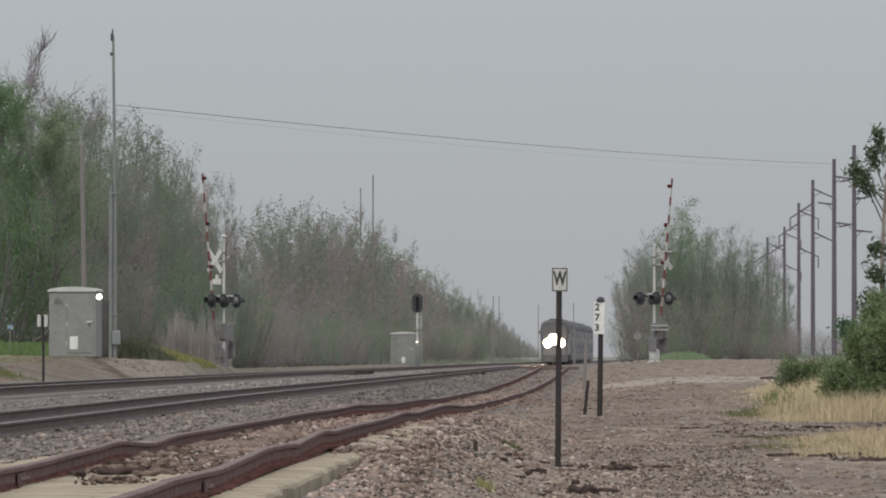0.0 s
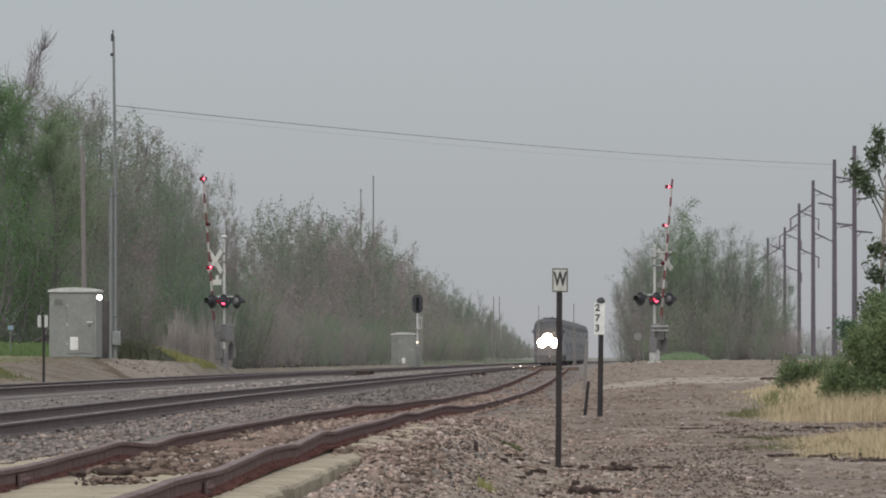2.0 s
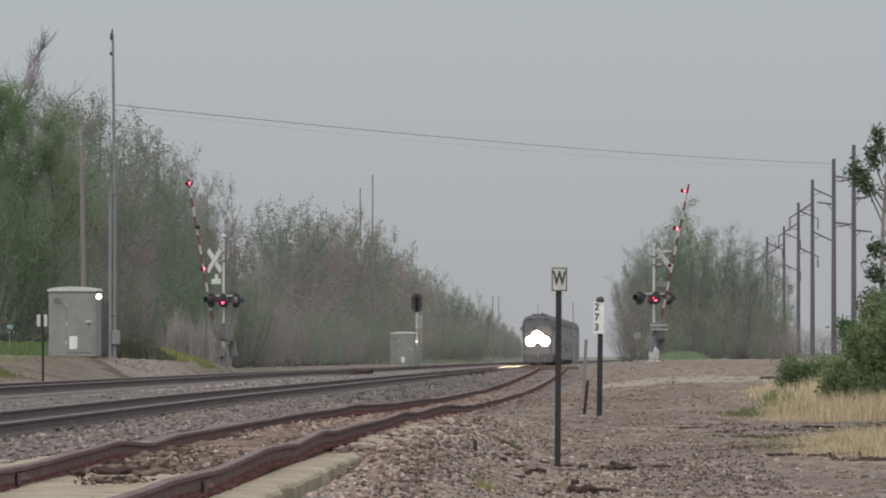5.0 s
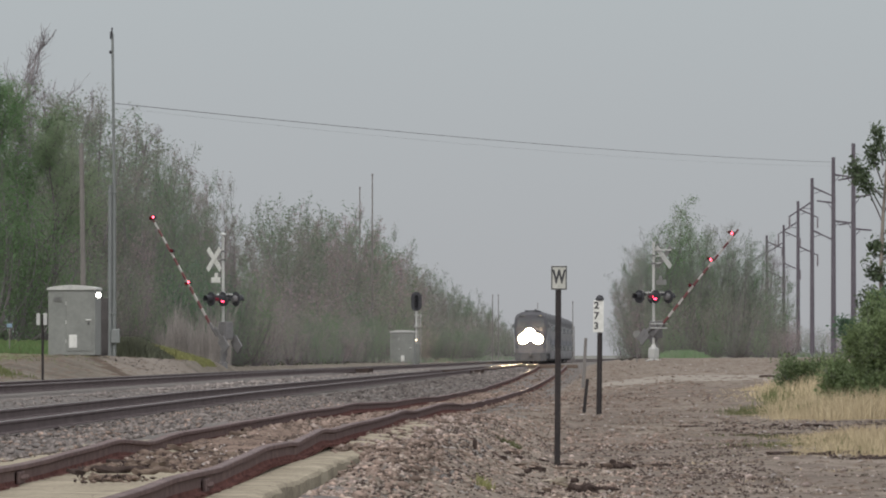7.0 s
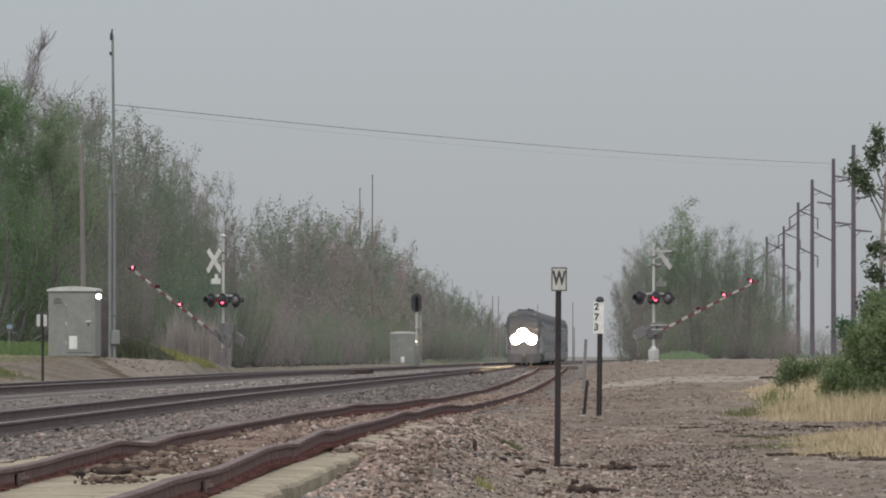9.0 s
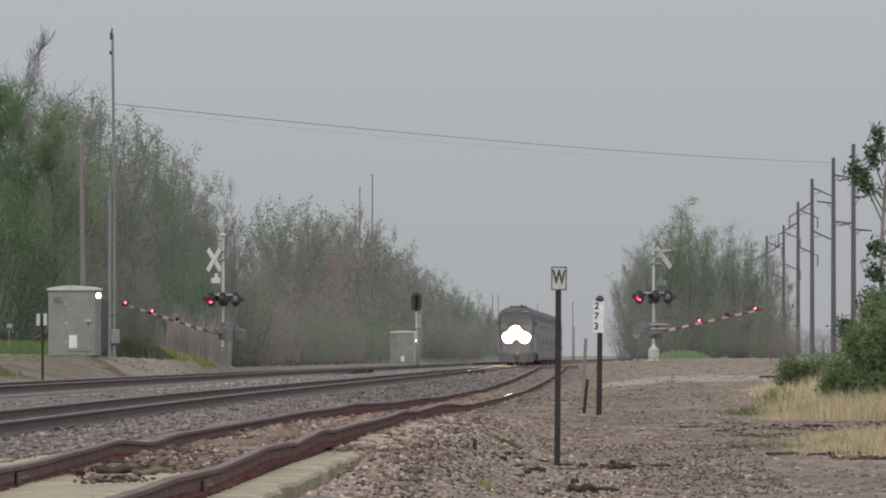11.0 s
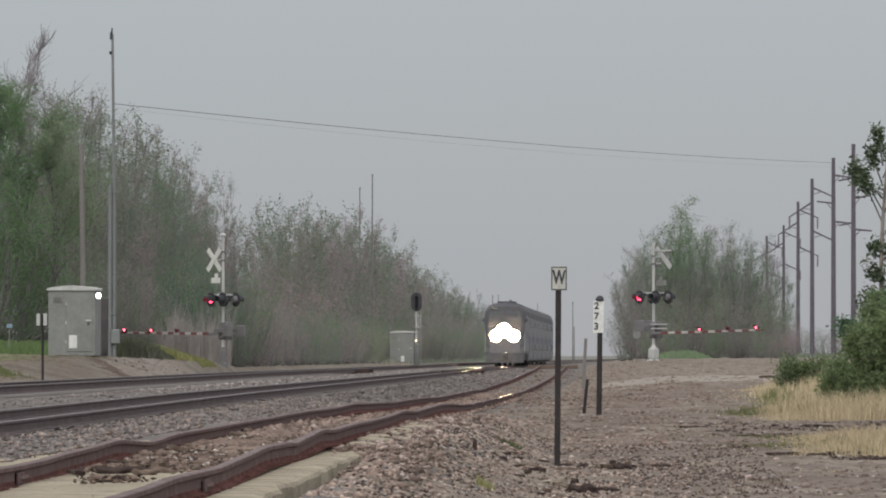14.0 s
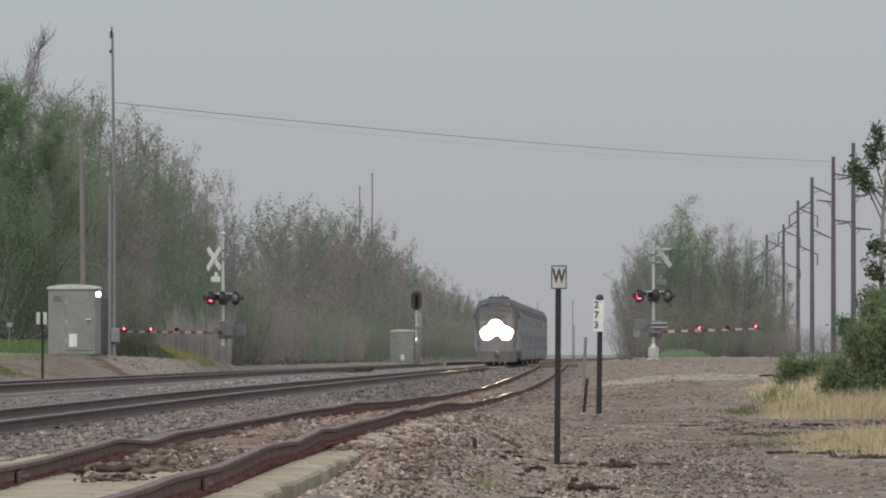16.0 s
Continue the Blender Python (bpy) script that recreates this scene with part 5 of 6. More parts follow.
def wood_mesh(name, pieces, material):
    v, f = [], []
    for p, q, r0, r1 in pieces:
        n = 7 if r0 > 0.06 else 4 if r0 > 0.02 else 3
        a = (q - p).normalized()
        e = a.cross(Vector((0, 0, 1)) if abs(a.z) < 0.9 else Vector((1, 0, 0))).normalized()
        g = a.cross(e)
        o = len(v)
        for c, r in ((p, r0), (q, r1)):
            v += [c + (e * math.cos(6.2832 * i / n) + g * math.sin(6.2832 * i / n)) * r for i in range(n)]
        f += [(o + i, o + (i + 1) % n, o + n + (i + 1) % n, o + n + i) for i in range(n)]
    return fast_mesh(name, [tuple(p) for p in v], f, (material,))


def leaf_mesh(name, tips, per, size, spread, material, seed, folded=False):
    rng = np.random.default_rng(seed)
    t = np.array([(*p, *q) for p, q in tips])
    n = len(t) * per
    t = np.repeat(t, per, 0)
    k = rng.random((n, 1))
    c = t[:, :3] * (1 - k) + t[:, 3:] * k + rng.normal(0, spread, (n, 3))
    a, b = rng.normal(0, 1, (n, 3)), rng.normal(0, 1, (n, 3))
    a /= np.linalg.norm(a, axis=1)[:, None]
    b -= a * (a * b).sum(1)[:, None]
    b /= np.linalg.norm(b, axis=1)[:, None]
    s = (size * rng.uniform(0.5, 1.3, n))[:, None]
    if not folded:
        v = np.stack([c - a * s, c + b * s * 0.8 + a * s * 0.4, c + a * s - b * s * 0.5], 1).reshape(-1, 3)
        return fast_mesh(name, v, np.arange(3 * n).reshape(-1, 3), (material,))
    fold = np.cross(a, b) * s * 0.25
    v = np.stack([c - a * s, c + b * s * 0.45 + fold, c + a * s, c - b * s * 0.45 + fold], 1).reshape(-1, 3)
    f = np.arange(4 * n).reshape(-1, 4)
    tri = np.concatenate([f[:, [0, 1, 2]], f[:, [0, 2, 3]]])
    return fast_mesh(name, v, tri, (material,))


def tree_kind(name, seed, label, category, leaf, bark, per, size, spread, parked, **k):
    pieces, tips = thicket(seed, 10.0, **k) if "width" in k else grow(seed, 10.0, **k)
    t = thing(name, pose(*parked), label, category)
    part("trunk" if k.get("stems", 1) == 1 else "stem", wood_mesh("trunk", pieces, bark), None, t)
    if per:
        part("crown", leaf_mesh("crown", tips, per, size, spread, leaf, seed + 50), None, t)
    return t


KINDS = {}


def plant(kind, x, d, h, group, wide=1.0):
    """A tree of the kind at the place, scaled to its height; the first of a kind is the original."""
    rng = random.Random(int(x * 37 + d * 11 + h * 5))
    k = h / 10.0
    u = x - float(side(0, d))
    z = float(ground_z(u, d))
    m = pose(x, d, z, 0, 0, rng.uniform(0, 360)) @ Matrix.Diagonal((k * wide, k * wide, k, 1))
    src, used = KINDS[kind]
    if not used:
        KINDS[kind] = (src, True)
        src.matrix_basis = m
        ob = src
    else:
        ob = copy_thing(src, pose(0, 0, 0))
        ob.matrix_basis = m
    ob["group"] = group


def make_kind(key, *a, **k):
    KINDS[key] = (tree_kind(*a, **k), False)


GREEN_K = dict(reach=0.34, limbs=18, subs=6, twigs=5, clear=0.08, rise=0.8)
BUD_K = dict(width=3.4, stems=10, twigs=20, drop=0.45, fine=0.006, long=0.16, fan=1.1)
AIRY_K = dict(width=1.6, stems=6, twigs=18, drop=0.5, fine=0.006, low=0.2, long=0.12)
FAR_K = dict(width=3.4, stems=10, twigs=20, drop=0.4, fine=0.010, detail=1, long=0.16, fan=1.1)
FARBUSH_K = dict(width=4.5, stems=12, twigs=9, drop=0.4, low=0.02, detail=0, long=0.24)
BAREHAZE_K = dict(reach=0.19, limbs=16, subs=7, twigs=8, clear=0.35, rise=0.7, fine=0.0052, wander=0.26)
BARE_K = dict(reach=0.27, limbs=12, subs=7, twigs=9, clear=0.42, rise=0.8, fine=0.0058, wander=0.26)
BUSH_K = dict(width=4.0, stems=12, twigs=12, drop=0.4, low=0.02, fine=0.008, detail=1, long=0.24)
off = (0, 0, 0)
make_kind("green", "tree", 11, "leafy fresh green tree behind the crossing", "tree", LEAFGREEN, BARK, 20, 0.046, 0.17, off, **GREEN_K)
make_kind("green2", "tree", 12, "leafy fresh green tree behind the crossing", "tree", LEAFGREEN, BARK, 20, 0.046, 0.17, off, **GREEN_K)
make_kind("airy", "tree", 13, "slender tree with sparse fresh green leaves", "tree", LEAFGREEN, BARK, 12, 0.046, 0.14, off, **AIRY_K)
make_kind("bud", "tree", 21, "budding grey-brown spring tree in a thicket", "tree", LEAFBUD, BARK, 16, 0.042, 0.11, off, **BUD_K)
make_kind("bud2", "tree", 22, "budding grey-brown spring tree in a thicket", "tree", LEAFBUD, BARK, 16, 0.042, 0.11, off, **BUD_K)
make_kind("bud3", "tree", 23, "budding grey-brown spring tree in a thicket", "tree", LEAFBUD, BARK, 12, 0.044, 0.11, off, **BUD_K)
make_kind("leafing", "tree", 24, "spring tree with a veil of small green leaves", "tree", LEAFVEIL, BARK, 11, 0.044, 0.11, off, **BUD_K)
make_kind("leafing2", "tree", 25, "spring tree with a veil of small green leaves", "tree", LEAFVEIL, BARK, 11, 0.044, 0.11, off, **BUD_K)
# The bare and far kinds below wear bark or leaves paled for haze.
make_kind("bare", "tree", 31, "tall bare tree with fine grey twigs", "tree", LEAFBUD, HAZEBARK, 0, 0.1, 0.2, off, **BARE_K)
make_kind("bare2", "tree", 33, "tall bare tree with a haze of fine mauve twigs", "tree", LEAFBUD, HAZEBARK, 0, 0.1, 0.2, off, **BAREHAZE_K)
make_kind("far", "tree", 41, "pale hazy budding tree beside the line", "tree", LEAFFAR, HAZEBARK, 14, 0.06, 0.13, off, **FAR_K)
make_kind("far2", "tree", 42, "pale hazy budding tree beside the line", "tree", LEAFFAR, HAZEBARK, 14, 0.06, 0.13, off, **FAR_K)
make_kind("shrub", "shrub", 51, "dense budding undergrowth shrub", "shrub", LEAFBUD, BARK, 12, 0.07, 0.3, off, **BUSH_K)
make_kind("shrub2", "shrub", 52, "dense budding undergrowth shrub", "shrub", LEAFGREEN, BARK, 12, 0.07, 0.3, off, **BUSH_K)
make_kind("dark", "shrub", 54, "dark green leafy shrub behind the gate", "shrub", LEAFDARK, BARK, 14, 0.07, 0.3, off, **BUSH_K)
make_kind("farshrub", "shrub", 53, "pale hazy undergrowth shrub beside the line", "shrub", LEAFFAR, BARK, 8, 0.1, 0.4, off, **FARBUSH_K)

LEFT = [(-19.4, 345, 11.32, "green"), (-17.7, 335, 10.4, "green2"), (-16.9, 340, 10.21, "green"), (-15.8, 338, 8.92, "green2"), (-16, 378, 12.35, "bud3"), (-15.2, 381, 12.12, "bud"), (-17, 372, 12.56, "bud2"), (-16.2, 360, 12.23, "bud"), (-15.6, 375, 12.79, "bud2"),
        (-14.9, 385, 11.57, "bud3"), (-14.3, 380, 11.08, "bud"), (-13, 390, 10.6, "bud2"), (-12.4, 400, 10.6, "bud3"), (-12.1, 395, 10.5, "bud"), (-11.5, 405, 10.1, "bud2"), (-12, 372, 9.23, "bud3"), (-13.5, 365, 8.99, "bud"), (-14.8, 362, 8.27, "bud2"),
        (-15, 345, 4, "shrub"), (-12.9, 350, 4.3, "shrub"), (-11.6, 360, 5.1, "shrub2"), (-11, 380, 5.9, "shrub"), (-10.3, 430, 5.6, "shrub2"), (-10, 450, 5.76, "shrub"), (-16.4, 340, 5.1, "shrub2"), (-17.5, 340, 5.3, "shrub2"), (-12.5, 350, 3.1, "shrub2"),
        (-9.9, 400, 3.68, "shrub"), (-14, 352, 4.8, "shrub"), (-19, 338, 4.6, "shrub2"), (-10.6, 392, 3.68, "shrub"), (-16.9, 334, 7, "shrub2"), (-18, 333, 7.5, "shrub2"), (-10.6, 425, 6.32, "bud2"), (-10.9, 440, 5.55, "bud3"), (-10.45, 358, 5, "dark"),
        (-10.9, 362, 4.4, "dark"), (-11, 420, 7.92, "bare2"), (-21.9, 402, 16.4, "bare"), (-22.8, 404, 16, "bare"), (-19.3, 402, 14.1, "bare2"), (-18.4, 400, 13.9, "bare2"), (-17.6, 403, 13.9, "bare2"), (-16.8, 402, 13.1, "bare2"), (-16, 404, 12.2, "bare2"),
        (-10.65, 402, 9.2, "bud3"), (-11.2, 398, 9.9, "bud2")]
ROW = [(-12.8, 640, 11.5), (-11.6, 660, 12.4), (-10.5, 690, 12.7), (-9.2, 710, 12.8), (-7.8, 740, 12.9), (-6.6, 770, 12.8), (-5.0, 800, 11.5), (-3.9, 840, 10.8), (-2.6, 900, 9.7), (-1.2, 950, 9.6),
       (0.4, 1020, 9.1), (2.3, 1100, 8.7), (4.1, 1200, 8.8), (6.2, 1300, 8.0), (8.3, 1420, 8.1), (11.3, 1600, 7.1), (14.3, 1800, 6.5), (18.5, 2100, 5.8), (24.3, 2500, 5.5), (32.2, 3000, 4.5), (41.1, 3500, 3.8)]
RIGHT = [(10.7, 500, 2.6, "farshrub"), (11.2, 503, 3.6, "farshrub"), (11.82, 506, 6.7, "bud"), (12.14, 500, 7.3, "leafing2"), (12.46, 512, 7.4, "leafing"), (13.1, 503, 8.3, "leafing"), (15.6, 500, 8.6, "bud2"), (16.4, 506, 8.4, "leafing"), (17.2, 501, 8.2, "leafing"), (18, 507, 8, "leafing2"), (18.8, 503, 7.6, "bud"),
         (19.6, 510, 7.4, "bare"), (20.2, 512, 5.2, "leafing"), (12.28, 530, 7.3, "leafing"), (13.6, 535, 8.6, "bud"), (15.2, 530, 9, "leafing2"), (16.9, 534, 8.6, "leafing"), (18.4, 530, 8, "leafing"), (20, 536, 5.6, "bud2"), (11.69, 498, 4.2, "farshrub"),
         (12.23, 492, 4, "farshrub"), (13.2, 495, 4.2, "shrub2"), (14.5, 490, 4.4, "farshrub"), (15.8, 492, 4.2, "shrub2"), (17.1, 490, 4.4, "farshrub"), (18.4, 494, 4.2, "farshrub"), (19.6, 498, 3.9, "shrub2"), (20.6, 502, 2.6, "farshrub"), (12.6, 520, 5, "shrub"),
         (14.6, 522, 5.2, "shrub"), (16.6, 522, 5.2, "shrub2"), (18.8, 524, 5, "shrub"), (14.2, 600, 7, "far"), (13.4, 506, 9.6, "airy"), (14.1, 508, 10.6, "airy"), (14.9, 505, 10, "airy"), (11.64, 486, 1.7, "shrub2"), (12.03, 488, 1.82, "farshrub"),
         (12.41, 490, 1.93, "farshrub"), (13.15, 486, 2.05, "shrub2"), (14, 488, 1.7, "farshrub"), (14.85, 490, 1.82, "farshrub"), (15.7, 486, 1.93, "shrub2"), (16.55, 488, 2.05, "farshrub"), (17.4, 490, 1.7, "farshrub"), (18.25, 486, 1.82, "shrub2"), (19.1, 488, 1.93, "farshrub"),
         (19.95, 490, 2.05, "farshrub")]
for x, d, h, k in LEFT:
    plant(k, x, d, h, "thicket beside the crossing", 1.0 if k[:4] == "bare" else 0.62 if x > -13.2 and k[0] == "b" else 1.05)
ROW = ROW + [((a[0] + b[0]) / 2 - 0.5, (a[1] + b[1]) / 2, (a[2] + b[2]) / 2 * 0.94) for a, b in zip(ROW, ROW[1:])]
for i, (x, d, h) in enumerate(ROW):
    h *= 1.05 + 0.05 * math.sin(i * 2.3)
    plant(("far", "far2")[i % 2], x, d, h, "row of trees along the line", 1.05)
    plant("farshrub", x + 0.6, d - 6, h * 0.6, "undergrowth along the line", 1.4)
for k in range(26):  # a low wood closes the view behind the rows
    plant("farshrub", -30 + k * 1.25, 760 + 9 * k, 4.6, "low wood behind the line", 1.8)
for k in range(50):
    d = 430 + 11.5 * k
    plant(("farshrub", "shrub", "bud3", "shrub2", "shrub")[k % 5], float(side(-18.3 - 0.5 * (k % 2), d)), d, 3.6 + 0.5 * math.sin(k * 1.7), "undergrowth along the line", 1.1)
for k in range(16):
    plant("farshrub", 17 + k * 2.4, 690 + 14 * k, 3.0, "low wood behind the line", 1.8)
for x, d, h, k in RIGHT:
    plant(k, x, d, h, "clump of trees beyond the crossing", 1.15 if k == "airy" else 1.0 if k[-5:-1] == "shru" or k[-5:] == "shrub" else 0.85)


def near_shrub(name, x, d, h, seed, leaf, per, size, label, **k):
    pieces, tips = grow(seed, h, **k)
    t = thing(name, pose(x, d, float(ground_z(x - float(side(0, d)), d))), label, "shrub")
    part("stem", wood_mesh("stems", pieces, BARK), None, t)
    part("crown", leaf_mesh("crown", tips, per, size, 0.12, leaf, seed + 7, True), None, t)


GREENBUSH = "bright green leafy bush in dry grass"
near_shrub("leafy_shrub", 9.85, 176, 2.75, 61, LEAFSHRUB, 8, 0.045, GREENBUSH, reach=0.27, limbs=10, subs=6, twigs=5, stems=7, clear=0.03)
near_shrub("leafy_shrub", 9.1, 172, 2.1, 65, LEAFSHRUB, 8, 0.045, GREENBUSH, reach=0.28, limbs=10, subs=6, twigs=5, stems=6, clear=0.03)
near_shrub("leafy_shrub", 8.72, 174, 1.5, 64, LEAFSHRUB, 8, 0.042, GREENBUSH, reach=0.3, limbs=9, subs=6, twigs=5, stems=6, clear=0.03)
near_shrub("leafy_shrub", 9.15, 212, 0.75, 62, LEAFSHRUB, 8, 0.045, "low green bush in dry grass", reach=0.75, limbs=7, subs=5, twigs=4, stems=6, clear=0.03)
near_shrub("leafy_shrub", 9.3, 171, 0.6, 67, LEAFSHRUB, 5, 0.035, "low green weeds in dry grass", reach=0.4, limbs=7, subs=4, twigs=4, stems=5, clear=0.03)
near_shrub("leafy_shrub", 10.75, 203, 2.6, 68, LEAFDARK, 7, 0.055, "dark green shrub at the foot of a leafy tree", reach=0.25, limbs=8, subs=5, twigs=4, stems=5, clear=0.05)


def leafy_tree():
    """A slim pale trunk with clumps of large leaves on its boughs."""
    rng = random.Random(63)
    trunk = [Vector(p) for p in ((0.0, 0, -0.2), (0.05, 0, 1.4), (-0.03, 0.05, 2.9), (0.02, 0, 4.3), (0.1, -0.05, 5.4), (0.2, 0, 6.7))]
    stem = [(a, b, 0.075 - 0.011 * k, 0.064 - 0.011 * k) for k, (a, b) in enumerate(zip(trunk, trunk[1:]))]
    pieces, tips = [], []
    for z, dx, dy, dz in ((4.2, -0.72, 0.1, 1.45), (4.5, -0.5, -0.3, 0.75), (4.8, -0.82, 0.2, 0.75), (5.1, -0.35, 0.2, 0.95), (5.3, 0.45, 0.2, 0.9), (4.4, 0.6, -0.2, 1.0), (5.6, -0.1, 0.3, 0.9), (5.0, 0.7, 0.4, 0.4),
                          (3.5, -0.2, 0.1, 0.15), (3.3, 0.35, 0.2, 0.2), (2.8, -0.24, -0.1, 0.2), (2.5, 0.4, 0.0, 0.3), (2.2, -0.32, 0.1, 0.3), (1.9, 0.4, -0.2, 0.4), (1.7, -0.4, 0.1, 0.35), (3.9, 0.5, 0.1, 0.4)):
        p = Vector((0.02, 0, z))
        e = p + Vector((dx, dy, dz))
        m = p.lerp(e, 0.5) + Vector((0, 0, 0.12 * abs(dx)))
        pieces += [(p, m, 0.022, 0.016), (m, e, 0.016, 0.008)]
        tips += [(m, e)] * 2
        for c in range(5):
            q = m.lerp(e, rng.random())
            w = q + Vector((rng.gauss(0, 0.16), rng.gauss(0, 0.16), rng.gauss(0.03, 0.14)))
            pieces.append((q, w, 0.007, 0.005))
            tips.append((q, w))
    t = thing("leafy_tree", pose(10.64, 205, float(ground_z(10.64 - float(side(0, 205)), 205))), "slim pale-trunked tree with clumps of green leaves", "tree")
    part("trunk", wood_mesh("trunk", stem, PALETRUNK), None, t)
    part("bough", wood_mesh("bough", pieces, BARK), None, t)
    part("crown", leaf_mesh("crown", tips, 34, 0.066, 0.09, LEAFVINE, 64, True), None, t)


leafy_tree()


def blades(name, count, us, ds, height, width, material, seed, label, lean=0.35, clump=0.0, rise=None):
    """Grass: bent blades."""
    rng = np.random.default_rng(seed)
    u, d = rng.uniform(*us, count), rng.uniform(*ds, count)
    if clump:
        cu, cd = rng.uniform(*us, max(3, count // 60)), rng.uniform(*ds, max(3, count // 60))
        pick = rng.integers(0, len(cu), count)
        u, d = cu[pick] + rng.normal(0, clump, count), cd[pick] + rng.normal(0, clump * 2, count)
    z = ground_z(u, d) - 0.02
    h = height * rng.uniform(0.35, 1.1, count) * (rise(u) if rise else 1.0)
    if clump:
        h = h * rng.uniform(0.45, 1.15, len(cu))[pick]
    a = rng.uniform(0, 6.28, count)
    lx, ly = np.cos(a) * h * lean * rng.random(count), np.sin(a) * h * lean * rng.random(count)
    x = side(u, d)
    w = width * rng.uniform(0.6, 1.3, count)
    p0, p1 = np.stack([x - w, d, z], -1), np.stack([x + w, d + w * 0.3, z], -1)
    q0, q1 = np.stack([x - w * 0.7 + lx * 0.4, d + ly * 0.4, z + h * 0.6], -1), np.stack([x + w * 0.7 + lx * 0.4, d + ly * 0.4, z + h * 0.6], -1)
    e = np.stack([x + lx, d + ly, z + h], -1)
    v = np.stack([p0, p1, q1, q0, e], 1).reshape(-1, 3)
    o = 5 * np.arange(count)[:, None]
    f = np.concatenate([o + [0, 1, 2], o + [0, 2, 3], o + [3, 2, 4]])
    tagged(new(name, fast_mesh(name, v, f, (material,))), label, "grass", kind="stuff")


ramp_up = lambda a, b: lambda u: np.clip((u - a) / (b - a), 0.12, 1.0)
blades("dry_grass", 21000, (3.0, 9.0), (160, 180), 0.58, 0.0055, DRYGRASS, 1, "tall dry straw-coloured grass", lean=1.1, clump=0.4, rise=ramp_up(2.4, 4.6))
blades("dry_grass", 20000, (2.5, 8.0), (119, 138), 0.27, 0.0042, DRYGRASS, 2, "dry straw-coloured grass at the dirt edge", lean=1.1, clump=0.35, rise=ramp_up(2.0, 3.9))
blades("dry_grass", 11000, (3.4, 9.0), (182, 225), 0.72, 0.007, DRYGRASS, 3, "tall dry straw-coloured grass", lean=0.9, clump=0.5, rise=ramp_up(3.0, 5.0))
blades("green_grass", 1500, (1.9, 3.2), (126, 140), 0.08, 0.007, NEWGRASS, 4, "short green grass patch on dirt", lean=0.8, clump=0.35)
blades("green_grass", 700, (2.45, 3.2), (168, 178), 0.14, 0.008, NEWGRASS, 5, "short green grass patch on dirt", lean=0.8, clump=0.3)
blades("green_grass", 2500, (3.4, 8.0), (160, 205), 0.42, 0.008, NEWGRASS, 15, "green blades among dry grass", lean=0.8, clump=0.25)
blades("green_grass", 1200, (3.2, 7.5), (120, 140), 0.2, 0.006, NEWGRASS, 16, "green blades among dry grass", lean=0.8, clump=0.25)
blades("thin_weeds", 2600, (0.4, 7.5), (74, 118), 0.03, 0.005, DRYGRASS, 32, "short straw-coloured stubble on dirt", lean=1.2, clump=0.3)
blades("thin_weeds", 3000, (0.6, 6.0), (112, 165), 0.035, 0.006, DARKWEED, 31, "thin olive weeds sprouting on dirt", lean=1.0, clump=0.5)
blades("grass_tuft", 260, (-1.47, -1.30), (112, 113.5), 0.13, 0.006, NEWGRASS, 6, "small green tuft growing in gravel", lean=1.0, clump=0.045)
blades("grass_tuft", 120, (-1.34, -1.18), (82, 84), 0.12, 0.005, WEED, 7, "small yellow-green tuft growing in gravel", lean=1.0, clump=0.04)
blades("lawn", 9000, (-30, -19.6), (296, 332), 0.26, 0.05, LAWN, 8, "fresh green grass behind the equipment case")
blades("bank_grass", 1600, (-22, -17.6), (215, 285), 0.12, 0.010, NEWGRASS, 9, "thin yellow-green grass on a bare bank", lean=0.9, clump=0.7)
blades("bank_grass", 2200, (-18.3, -16.4), (205, 240), 0.16, 0.012, NEWGRASS, 29, "thin yellow-green grass on a bare bank", lean=0.9, clump=0.3)
blades("weeds", 9000, (-19.4, -16.8), (317, 324), 0.85, 0.035, DARKWEED, 10, "dark green weeds on a low bank", lean=0.6, rise=lambda u: np.clip((-16.5 - u) / 1.6, 0.15, 1))
blades("weeds", 7000, (-18.6, -15.7), (323, 334), 0.66, 0.03, WEED, 11, "yellow-green weeds on a low bank", lean=0.6, rise=lambda u: np.clip((-15.5 - u) / 2.4, 0.1, 1))
blades("dry_reeds", 1000, (-19.2, -16.1), (349, 355), 2.1, 0.011, PALEREED, 12, "tall pale dry reeds behind the gate", lean=0.4, clump=0.25)
for u, w, h, k in ((-18.75, 0.35, 1.8, 1), (-18.1, 0.3, 2.5, 2), (-17.55, 0.4, 2.2, 3), (-17.0, 0.3, 2.7, 4), (-16.45, 0.35, 2.3, 5)):
    blades("dry_reeds", 300, (u - w, u + w), (348.5, 353), h, 0.011, PALEREED, 120 + k, "stand of tall pale dry reeds behind the gate", lean=0.3, clump=0.1)
blades("green_weeds", 4000, (2.4, 5.2), (470, 484), 0.5, 0.035, LEAFGREEN, 14, "low green weeds beyond the crossing", lean=0.8, clump=0.4, rise=lambda u: np.clip(1.1 - ((u - 3.7) / 1.7) ** 2, 0.1, 1))
blades("verge_weeds", 2500, (-22, -18.2), (346, 640), 0.2, 0.03, DARKWEED, 18, "rough dark growth beside the line", lean=0.9, clump=0.6)
# Wears the far leaf colour, so haze is painted in here too.
blades("field_edge", 22000, (-40, 70), (620, 1200), 0.45, 0.06, LEAFFAR, 17, "far rough growth along the field edge, paled for haze", lean=0.7, rise=lambda u: np.where((u > -15.5) & (u < 3), 0.02, 1.0))

